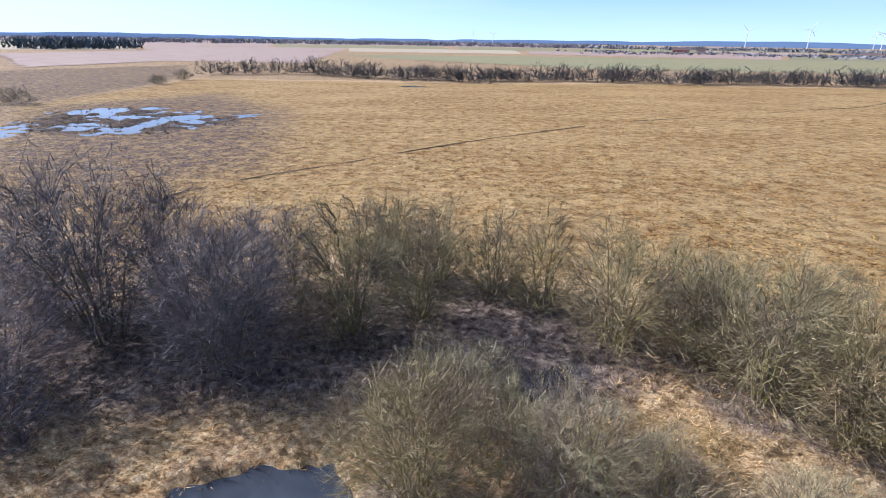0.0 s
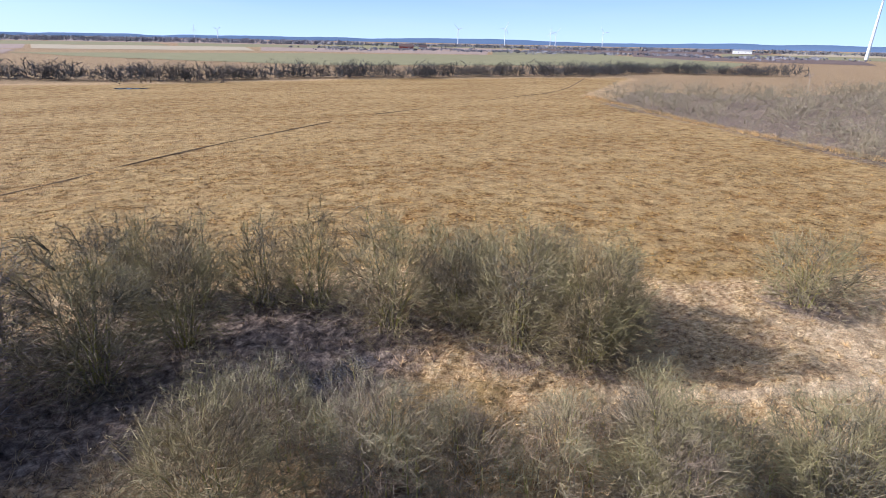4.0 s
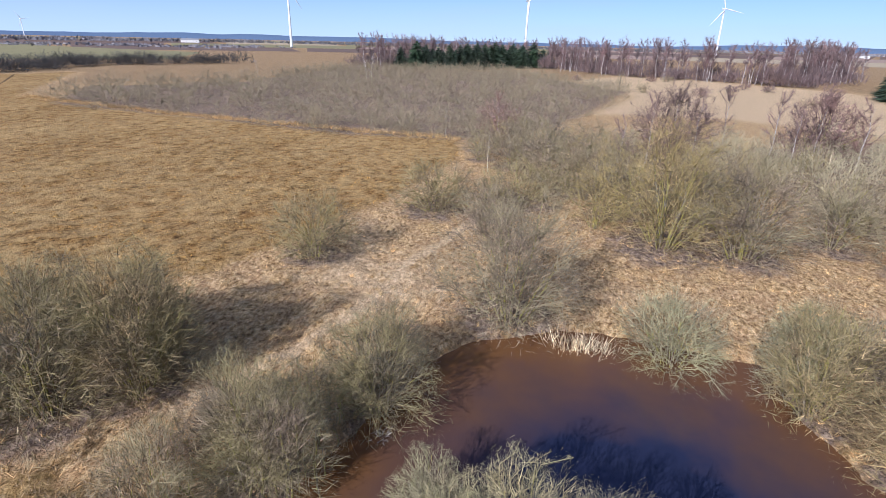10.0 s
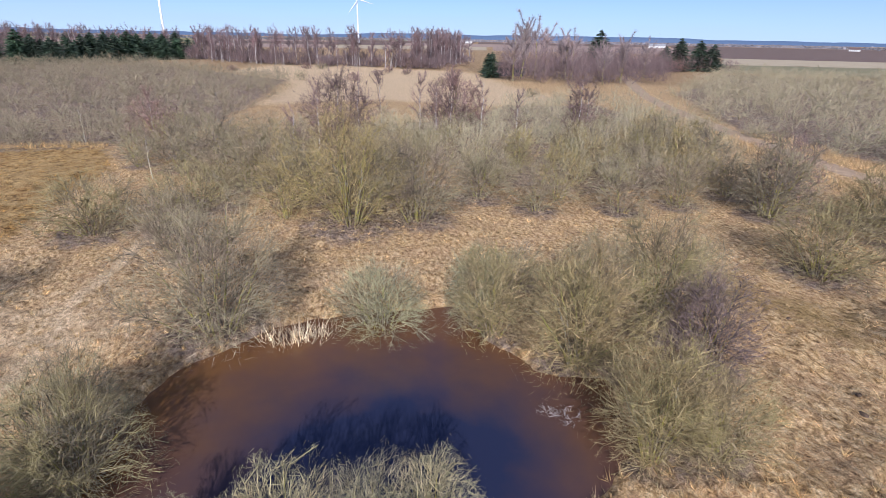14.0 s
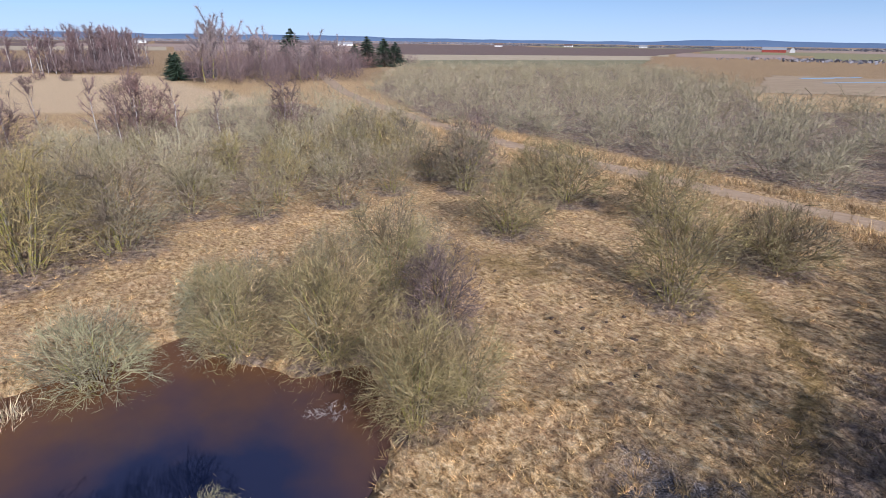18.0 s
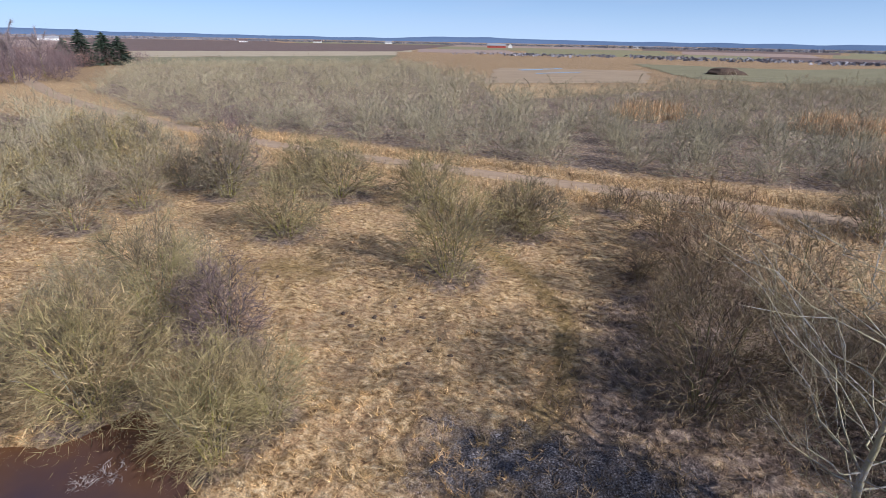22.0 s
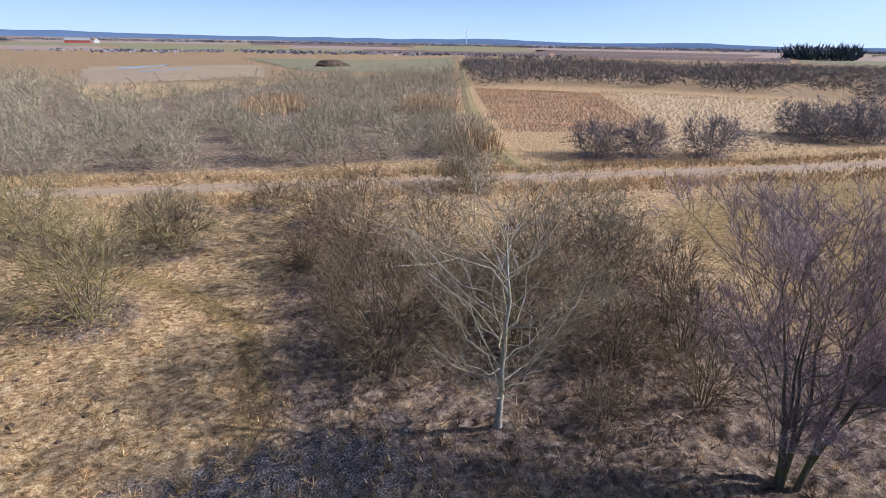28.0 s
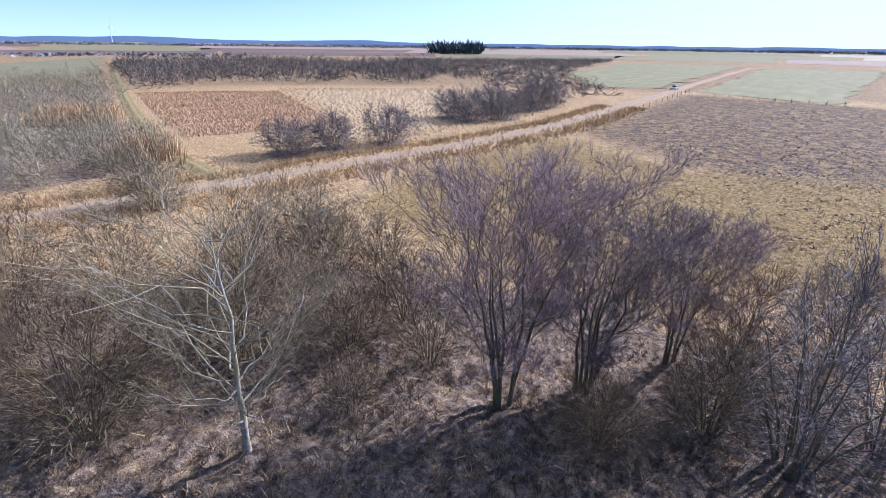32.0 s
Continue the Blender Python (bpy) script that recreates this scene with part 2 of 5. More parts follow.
TW_YELLOW = mat_twig("yellow_lichen_twigs", (0.18, 0.137, 0.075), (0.43, 0.35, 0.20), (0.38, 0.30, 0.10))
TW_TAN = mat_twig("tan_willow_twigs", (0.19, 0.145, 0.10), (0.44, 0.345, 0.24), (0.35, 0.31, 0.15))
BARK_DARK = mat_bark("dark_alder_bark", (0.08, 0.062, 0.05), (0.23, 0.185, 0.15), (0.17, 0.16, 0.07))
BARK_GREY = mat_bark("grey_willow_bark", (0.10, 0.085, 0.06), (0.30, 0.26, 0.19), (0.30, 0.27, 0.06))
BARK_PALE = mat_bark("pale_poplar_bark", (0.17, 0.15, 0.13), (0.47, 0.44, 0.39), (0.42, 0.37, 0.22))
BARK_BIRCH = mat_bark("white_birch_bark", (0.16, 0.13, 0.12), (0.62, 0.58, 0.54))
GRASS_STRAW = mat_twig("dry_straw", (0.42, 0.29, 0.14), (0.77, 0.59, 0.335))
GRASS_PALE = mat_twig("bleached_reed", (0.60, 0.48, 0.32), (0.86, 0.76, 0.56))
GRASS_SEDGE = mat_twig("golden_sedge", (0.23, 0.125, 0.036), (0.53, 0.345, 0.12))
GRASS_REED = mat_twig("dead_reed", (0.50, 0.355, 0.205), (0.72, 0.53, 0.33))
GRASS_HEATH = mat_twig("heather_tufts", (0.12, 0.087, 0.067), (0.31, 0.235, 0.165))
NEEDLES = mat_twig("dark_green_needles", (0.028, 0.055, 0.034), (0.105, 0.155, 0.09))
TW_THICKET = mat_twig("grey_thicket_twigs", (0.22, 0.19, 0.13), (0.50, 0.435, 0.305), (0.41, 0.365, 0.20), vary=0.4)
# same thicket twigs, darkened in colour to offset the frontal sun there
TW_THICKET_N = mat_twig("darkened_thicket_twigs", (0.16, 0.134, 0.094), (0.36, 0.305, 0.222), (0.29, 0.25, 0.14), vary=0.45)
TW_HEDGE = mat_twig("dark_hedge_twigs", (0.05, 0.052, 0.055), (0.125, 0.122, 0.12), vary=0.5)
TW_ALDER = mat_twig("purplish_alder_twigs", (0.29, 0.22, 0.225), (0.56, 0.44, 0.455))
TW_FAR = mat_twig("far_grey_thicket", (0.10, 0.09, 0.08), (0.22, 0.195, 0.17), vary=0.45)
# aerial haze is mixed into this bluish twig colour
FAR_TWIGS = mat_twig("haze_toned_far_wood", (0.17, 0.17, 0.19), (0.28, 0.275, 0.30))
TW_BIRCH = mat_twig("purplish_brown_birch_twigs", (0.13, 0.09, 0.09), (0.30, 0.215, 0.21), vary=0.45)
TW_BELT = mat_twig("grey_purplish_tree_twigs", (0.20, 0.16, 0.155), (0.42, 0.35, 0.34), vary=0.45)
# needles lightened and blued to carry the haze of distance
NEEDLES_FAR = mat_twig("haze_blue_far_conifers", (0.05, 0.075, 0.085), (0.11, 0.145, 0.155))
GRAVEL = mat_field("tan_gravel", (0.36, 0.25, 0.155), (0.52, 0.38, 0.25), 0.3)


# ---------------------------------------------------------------- mesh tools
def mesh_np(name, verts, quads=None, tris=None):
    """A mesh from arrays of corners, quads and triangles."""
    me = bpy.data.meshes.new(name)
    parts = [a for a in (quads, tris) if a is not None and len(a)]
    idx = np.concatenate([a.reshape(-1) for a in parts]).astype(np.int32)
    tot = np.concatenate([np.full(len(a), a.shape[1], np.int32) for a in parts])
    start = np.concatenate([[0], np.cumsum(tot)[:-1]]).astype(np.int32)
    me.vertices.add(len(verts))
    me.vertices.foreach_set("co", np.ascontiguousarray(verts, np.float32).reshape(-1))
    me.loops.add(len(idx))
    me.loops.foreach_set("vertex_index", idx)
    me.polygons.add(len(tot))
    me.polygons.foreach_set("loop_start", start)
    me.polygons.foreach_set("loop_total", tot)
    me.update(calc_edges=True)
    return me


def unit(v):
    return v / np.maximum(np.linalg.norm(v, axis=-1, keepdims=True), 1e-9)


def across(v):
    """Two directions square to v."""
    ref = np.where(np.abs(v[..., 2:3]) > 0.9, np.array([1.0, 0, 0]), np.array([0, 0, 1.0]))
    a = unit(np.cross(v, ref))
    return a, np.cross(v, a)


def tubes(path, rad, sides=3, faces=0):
    """Tapered tubes along n paths of k points: corners and quads. faces: how many of the sides are closed."""
    n, k, _ = path.shape
    a, b = across(unit(path[:, -1] - path[:, 0]))
    ang = np.arange(sides) * 2 * np.pi / sides
    ring = np.cos(ang)[None, :, None] * a[:, None] + np.sin(ang)[None, :, None] * b[:, None]
    v = path[:, :, None, :] + ring[:, None] * rad[:, :, None, None]
    base = (np.arange(n) * k * sides)[:, None, None] + (np.arange(k - 1) * sides)[None, :, None]
    j = np.arange(faces or sides)[None, None, :]
    j2 = (j + 1) % sides
    q = np.stack([base + j, base + j2, base + sides + j2, base + sides + j], -1).reshape(-1, 4)
    return v.reshape(-1, 3), q


def spikes(a, b, r, face=None, fine=False):
    """Thin ridged points from a to b: corners and triangles. face: where each ridge looks. fine: hair-thin points of one side."""
    n = len(a)
    if fine:
        way = unit(b - a)
        if face is None:
            face = np.random.default_rng(n).normal(0, 1, (n, 3))
        w = unit(np.cross(way, face) + 1e-6) * r[:, None]
        v = np.stack([a - w, a + w, b], 1)
        return v.reshape(-1, 3), np.arange(3 * n).reshape(n, 3)
    u, w = across(unit(b - a))
    v = np.empty((n, 4, 3))
    turn = np.random.default_rng(n).uniform(0, 2 * np.pi, n)
    if face is not None:
        way = unit(b - a)
        u = unit(face - way * np.sum(face * way, 1, keepdims=True) + 1e-6)
        w = np.cross(way, u)
        turn = np.full(n, -2.0944)
    for i in range(3):
        t = (turn + i * 2.0944)[:, None]
        v[:, i] = a + (np.cos(t) * u + np.sin(t) * w) * r[:, None]
    v[:, 3] = b
    o = np.arange(n)[:, None] * 4
    t = np.concatenate([o + [0, 1, 3], o + [1, 2, 3]], 1).reshape(-1, 3)
    return v.reshape(-1, 3), t


def join(pieces):
    """Several (verts, quads, tris) as one."""
    vs, qs, ts, o = [], [], [], 0
    for v, q, t in pieces:
        vs.append(v)
        if q is not None and len(q):
            qs.append(q + o)
        if t is not None and len(t):
            ts.append(t + o)
        o += len(v)
    return np.concatenate(vs), (np.concatenate(qs) if qs else None), (np.concatenate(ts) if ts else None)


def part(name, me, material, parent=None, label=""):
    ob = new(name, me)
    me.materials.append(material) if not me.materials else None
    if parent is not None:
        ob.parent = parent
    if label:
        tagged(ob, label=label)
    return ob


def bm_mesh(name, bm):
    me = bpy.data.meshes.new(name)
    bm.to_mesh(me)
    bm.free()
    return me


def along(paths, which, u):
    """Points and directions at the fractions u of the chosen paths."""
    k = paths.shape[1]
    f = np.clip(u * (k - 1), 0, k - 1.001)
    i = f.astype(int)
    p, q = paths[which, i], paths[which, i + 1]
    return p + (q - p) * (f - i)[:, None], unit(q - p)


def bend(start, way, length, lift, k, rng, wob=0.06):
    """Paths of k points from start that curve towards lift."""
    s = np.linspace(0, 1, k)[None, :, None]
    L = length[:, None, None]
    p = start[:, None] + way[:, None] * s * L + lift[:, None] * (s ** 2) * L
    j = rng.normal(0, wob, (len(start), k, 3)) * L * s
    return p + j


def inside(xy, poly):
    x, y = xy[:, 0], xy[:, 1]
    r = np.zeros(len(xy), bool)
    n = len(poly)
    for i in range(n):
        (x1, y1), (x2, y2) = poly[i], poly[(i + 1) % n]
        if y1 == y2:
            continue
        c = ((y1 > y) != (y2 > y)) & (x < (x2 - x1) * (y - y1) / (y2 - y1) + x1)
        r ^= c
    return r


def line_gap(xy, pts, closed=False):
    """The distance from points to a line of straight pieces."""
    best = np.full(len(xy), 1e9)
    n = len(pts)
    for i in range(n if closed else n - 1):
        a, b = np.array(pts[i], float), np.array(pts[(i + 1) % n], float)
        ab = b - a
        t = np.clip(((xy - a) @ ab) / (ab @ ab), 0, 1)
        best = np.minimum(best, np.linalg.norm(xy - a - t[:, None] * ab, axis=1))
    return best


def zone(xy, poly, soft):
    """1 inside a polygon, 0 outside, 0.5 on its border."""
    dist = line_gap(xy, poly, True)
    dist = np.where(inside(xy, poly), dist, -dist)
    return np.clip(0.5 + dist / (2 * np.asarray(soft)), 0, 1)


def band(xy, pts, half, soft):
    return np.clip(0.5 + (half - line_gap(xy, pts)) / (2 * soft), 0, 1)


def lattice(xy, size, seed):
    """Smooth value noise in 0..1."""
    p = xy / size + 1000.0
    i = np.floor(p).astype(np.int64)
    f = p - i
    f = f * f * (3 - 2 * f)

    def h(a, b):
        v = (a * 73856093 ^ b * 19349663 ^ seed * 83492791) & 0x7FFFFFFF
        v = (v * 1103515245 + 12345) & 0x7FFFFFFF
        v = (v ^ (v >> 13)) * 1274126177 & 0x7FFFFFFF
        return (v & 0xFFFFF) / 0xFFFFF
    a, b = i[:, 0], i[:, 1]
    top = h(a, b) * (1 - f[:, 0]) + h(a + 1, b) * f[:, 0]
    bot = h(a, b + 1) * (1 - f[:, 0]) + h(a + 1, b + 1) * f[:, 0]
    return top * (1 - f[:, 1]) + bot * f[:, 1]


# ---------------------------------------------------------------- the plan
POND = [(25.2, -1.5), (22.6, 3.0), (20.4, 4.6), (17.0, 5.6), (14.0, 6.8), (11.0, 7.6), (9.4, 4.5), (9.6, 0.0), (9.2, -5.0),
        (10.2, -10.0), (12.4, -13.4), (15.2, -14.4), (16.8, -12.0), (20.0, -11.0), (24.0, -11.0), (25.0, -6.0)]
POOL = [(-8.6, 13.4), (-6.4, 14.3), (-3.9, 14.5), (-2.6, 12.0), (-3.0, 8.0), (-7.0, 7.5), (-9.4, 10.5)]
MEADOW = [(-41, 46), (-88, 112), (-88, 196), (0, 194), (76, 203), (151, 196), (190, 188), (107, 124), (91, 70), (85, 37), (81, 13.5),
          (67, 11.0), (46, 14.5), (33, 18.5), (27, 20.5), (24, 24), (12, 30), (-3, 34), (-24, 37)]
ROAD = [(300, -245), (150, -135), (110, -104), (62.3, -78), (34.6, -65.8), (18.4, -61.3), (-6.5, -54.6), (-35.5, -46.8), (-50.2, -43.1), (-73.5, -36.8),
        (-99.4, -32.5), (-139, -31), (-214.6, -28.4), (-488, -14.9)]
TRACK = [(-158, -289), (-84, -151), (-55.3, -96), (-42.5, -69), (-36.1, -50)]
SHADY = [(-24, 20), (-16, 29), (-4, 30), (6, 30), (13, 22), (7, 17), (-2, 17), (-9, 17), (-18, 15)]
GROVE = [(0, -12), (-1, -20), (-3, -31), (-12, -37), (-26, -24), (-30, -6), (-26, 8), (-14, 9), (-9, -4)]
HEATH_E = [(-93, -27), (-140, -26), (-190, -23), (-182, 17), (-167, 40), (-90, 60), (-60, 50), (-35, 20), (-40, 5), (-70, -5)]
YELLOW = [(-86, -29), (-70, -6), (-75, 20), (-40, 12), (-28, -8), (-35, -30), (-55, -36)]
HEATH_N = [(-180, 226), (-133, 296), (-102, 227), (-88, 170), (-88, 112), (-60, 70), (-110, 60), (-200, 150)]
REEDBED = [(-90, -156), (-120, -131), (-75, -66), (-50, -76), (-66, -109)]
FLOOD = [(-68, 79), (-76, 96), (-76, 110), (-62, 117), (-44, 104), (-36, 108), (-34, 94), (-44, 80)]
FLOOD_FAR = [(-16, 176), (-14, 184), (-4, 184), (-1, 176)]
# Shrubs: place, half width, height.
WILLOWS = [(-0.7, 13.2, 2.8, 5.7), (-4.5, 23.5, 3.2, 7.3), (-1.0, 25.4, 2.3, 5.9), (3.1, 27.9, 2.5, 4.6), (8.6, 22.8, 3.1, 6.2), (13.7, 18.4, 3.6, 6.4),
           (15.7, 15.8, 2.6, 6.5), (31.7, 15.2, 3.4, 4.5), (43.9, 9.3, 4.2, 4.3), (12.6, 8.7, 2.7, 4.7), (17.1, 5.8, 2.9, 4.5),
           (48.7, 2.0, 5.2, 3.6), (20.4, -11.6, 2.4, 5.1), (16.6, -14.0, 3.2, 6.2), (18.1, -20.0, 3.6, 5.7), (10.7, -13.0, 2.2, 5.3),
           (9.8, -15.1, 2.0, 4.0), (19.2, -35.0, 4.1, 5.0), (1.0, -39.4, 3.9, 4.0), (10.4, -46.0, 4.4, 4.8), (19.0, -45.8, 4.8, 5.2), (24.5, -50.5, 3.8, 4.6)]
WILLOWS_FAR = [(-21.9, -22.0, 2.1, 5.6), (-29.5, -54.1, 3.5, 3.4), (60.3, 0.2, 4.5, 6.2), (63.9, 4.0, 4.0, 4.9), (42.8, -21.9, 3.6, 4.7),
               (37.6, -25.0, 3.2, 4.1), (34.8, -31.8, 3.2, 4.7), (34.4, -38.2, 3.4, 4.5), (35.0, -45.3, 3.5, 3.9), (54.4, -4.3, 3.5, 5.8),
               (-90.6, 115.9, 4.8, 3.4), (-89.0, 190.2, 3.5, 3.5), (-87.8, 170.5, 3.5, 3.3), (-50.5, -54.0, 4.6, 4.6), (-56.0, -51.0, 4.2, 4.9),
               (-65.3, -47.9, 4.6, 5.4), (-94.0, -49.7, 5.5, 5.5), (-100.3, -45.5, 5.0, 5.2), (-107.0, -51.0, 5.5, 6.3), (-115.0, -47.0, 4.5, 6.0), (-122.0, -46.5, 5.0, 6.6), (-129.0, -45.0, 4.5, 6.0), (-97.0, -55.5, 5.0, 5.6)]
LOW_RED = [(4.4, 13.1, 2.7, 4.2), (1.4, 17.5, 2.4, 2.9)]
SALLOWS = [(-16.4, 22.7, 4.2, 8.5), (-9.7, 20.4, 3.1, 7.4), (-19.0, 19.0, 3.8, 5.2), (25.6, 1.2, 4.2, 7.2), (38.6, -14.3, 4.5, 7.1),
           (29.0, -43.1, 4.0, 6.7), (-26.2, -45.7, 3.5, 4.1)]
YELLOWISH = [(39.6, -9.1, 6.2, 8.7), (5.5, -30.6, 4.0, 5.8)]
BANK = [(23.5, -6.7, 2.7, 4.4), (21.8, -11.4, 1.9, 4.9)]
NEAR_BANK = [(11.9, 2.6, 1.5, 3.4), (10.6, -4.4, 1.6, 4.0), (10.9, -0.1, 2.1, 4.7), (10.4, -2.6, 1.8, 4.5), (11.0, 1.8, 1.4, 4.0)]
REDDISH = [(13.9, -18.8, 2.6, 5.0), (72.0, -15.4, 6.2, 8.6), (77.6, -34.6, 6.0, 8.4), (62.9, -47.8, 2.7, 7.6), (83.8, 7.7, 3.8, 5.6), (31.0, -47.0, 3.4, 6.4)]
BROWN = [(-10.9, -34.3, 4.5, 5.6), (-7.2, -20.0, 4.0, 6.7), (-13.7, -19.2, 4.0, 6.6), (-9.2, -40.5, 3.6, 3.7), (-24.0, -22.0, 2.7, 4.4),
         (-6.7, -46.7, 3.0, 2.5), (1.8, -40.0, 3.6, 3.9)]
UNDERGROWTH = [(-6.4, -25.6, 1.6, 3.2), (-11.9, -22.7, 2.8, 4.3), (-17.4, -19.4, 2.8, 4.5), (-22.5, -17.1, 2.5, 4.5), (-13.7, -28.6, 3.0, 5.0),
               (-20.7, -26.4, 3.4, 4.9), (-26.4, -27.3, 2.9, 4.0), (-6.4, -32.5, 1.6, 2.4), (-16.9, -15.1, 2.4, 4.0), (-20.7, -14.4, 2.7, 4.4),
               (-16.8, -3.0, 2.2, 3.0), (-19.5, 0.5, 2.2, 4.9), (-24.8, 1.2, 2.9, 5.7), (-18.1, -11.3, 2.0, 3.4), (-28.5, 5.3, 2.4, 5.2),
               (-8.6, -28.5, 2.7, 5.0), (-13.6, -12.2, 1.6, 2.2)]
CLUMP_N = [(-20.7, 24.9, 3.3, 6.6), (-14.5, 25.6, 3.3, 7.0), (-10.0, 25.2, 2.4, 6.0), (-8.6, 27.9, 2.3, 4.9), (-16.5, 15.8, 2.4, 3.4), (12.6, 25.2, 2.2, 4.5),
           (13.6, 22.4, 2.0, 4.8), (17.3, 20.4, 2.4, 4.7), (19.2, 18.0, 2.0, 4.8), (17.2, 16.0, 2.0, 4.6), (-3.6, 30.4, 2.2, 3.6), (12.1, 21.6, 2.4, 5.4), (5.7, 26.4, 2.2, 5.3), (-0.0, 30.0, 2.3, 4.7), (-2.9, 30.8, 2.4, 5.1)]
SHOOTS = [(12.2, 12.0, 1.8, 2.0), (14.6, 10.7, 1.6, 2.1), (7.5, 14.0, 1.8, 2.1), (2.6, 15.0, 2.2, 3.0), (7.2, 11.8, 2.2, 3.2), (9.7, 10.6, 2.1, 3.3), (15.3, 8.0, 2.0, 2.9), (19.6, 6.2, 1.9, 3.6), (12.4, 7.6, 1.9, 3.8)]
BEHIND = [(43.6, 4.3, 3.5, 3.1), (37.0, 2.6, 2.8, 3.6), (54.8, -2.5, 5.0, 5.5), (47.3, -6.9, 4.3, 4.9), (47.3, -13.9, 4.1, 5.8), (70.4, 0.8, 5.0, 5.3),
          (70.0, -5.8, 5.6, 5.1), (67.0, 8.2, 2.8, 4.2), (73.4, 9.2, 3.1, 3.6), (25.2, -15.7, 2.2, 2.6), (19.8, -17.4, 2.2, 4.8), (20.2, -25.4, 2.2, 3.3)]
GREYS = [(-19.2, 3.3, 3.0, 8.9), (-21.9, 6.2, 2.5, 6.8)]
ALL_SHRUBS = WILLOWS + WILLOWS_FAR + LOW_RED + SALLOWS + YELLOWISH + BANK + REDDISH + BROWN + GREYS + UNDERGROWTH + CLUMP_N + BEHIND
THICKET_N = [(96, 106), (87, 63), (79, 33), (79, 13), (95, 0), (117, -8), (190, -26), (290, 20), (310, 70), (330, 120), (177, 106), (136, 134)]
THICKET_S = [(61, -78), (36, -75), (13, -67), (-7.5, -62), (-26, -59), (-37, -58), (-44, -74), (-57, -104), (-84, -152), (-122, -235), (-40, -200),
             (12, -143), (28, -206), (89, -320), (190, -225), (120, -122)]
THICKET_W = [(58, -24), (46, -24), (39, -31), (38, -44), (42, -56), (62, -70), (104, -85), (108, -60), (92, -40), (84, -12), (70, -6)]
DARK_W = [(-90, -158), (-133, -165), (-156, -134), (-163, -109), (-240, -140), (-320, -200), (-290, -340), (-190, -340)]
PLANT_W = [(-162, -36), (-150, -52), (-216, -124), (-414, -296), (-620, -150), (-290, -98)]
CLEARING = [(122, -9), (173, -24), (240, -8), (283, -30), (283, -60), (218, -105), (150, -88), (108, -80), (106, -57), (125, -36)]
BANKSIDE = [(26, -13), (33, -10), (31, 3), (36, 10), (47, 13), (40, 16), (27, 17), (22, 9), (28, 0)]
HEDGE_N = [(-97, 220), (-68, 234), (-31, 215), (3, 203), (48, 215), (87, 208), (131, 210), (169, 206), (233, 223), (296, 180)]


# ---------------------------------------------------------------- ground
def ground_height(xy):
    r = np.linalg.norm(xy, axis=1)
    near = np.clip(1.4 - r / 110, 0.12, 1)
    z = (lattice(xy, 0.9, 1) - 0.5) * 0.30 * near + (lattice(xy, 0.42, 5) - 0.5) * 0.22 * np.clip(1.2 - r / 50, 0, 1)
    z *= 1 - 0.65 * zone(xy, MEADOW, 2.0)
    z += (lattice(xy, 6, 2) - 0.5) * 0.25 + (lattice(xy, 2.3, 3) - 0.5) * 0.16 * near
    road = band(xy, ROAD, 2.9, 0.9)
    z = z * (1 - road) + 0.12 * road
    z -= 0.45 * band(xy, [(x + 1.0, y - 7.0) for x, y in ROAD[5:]], 0.9, 1.0)
    far = np.clip((r - 160) / 100, 0, 1)
    z = z * (1 - far) - 0.1 * far
    z += ((lattice(xy, 1.6, 9) - 0.42) * 0.55 + (lattice(xy, 5.0, 12) - 0.5) * 0.35) * zone(xy, FLOOD, 6.0)
    z -= 0.25 * zone(xy, FLOOD, 5.0) + 0.2 * zone(xy, FLOOD_FAR, 3.0)
    pond = np.maximum(zone(xy, POND, 0.7), zone(xy, POOL, 0.7))
    return z * (1 - pond) - 0.75 * pond


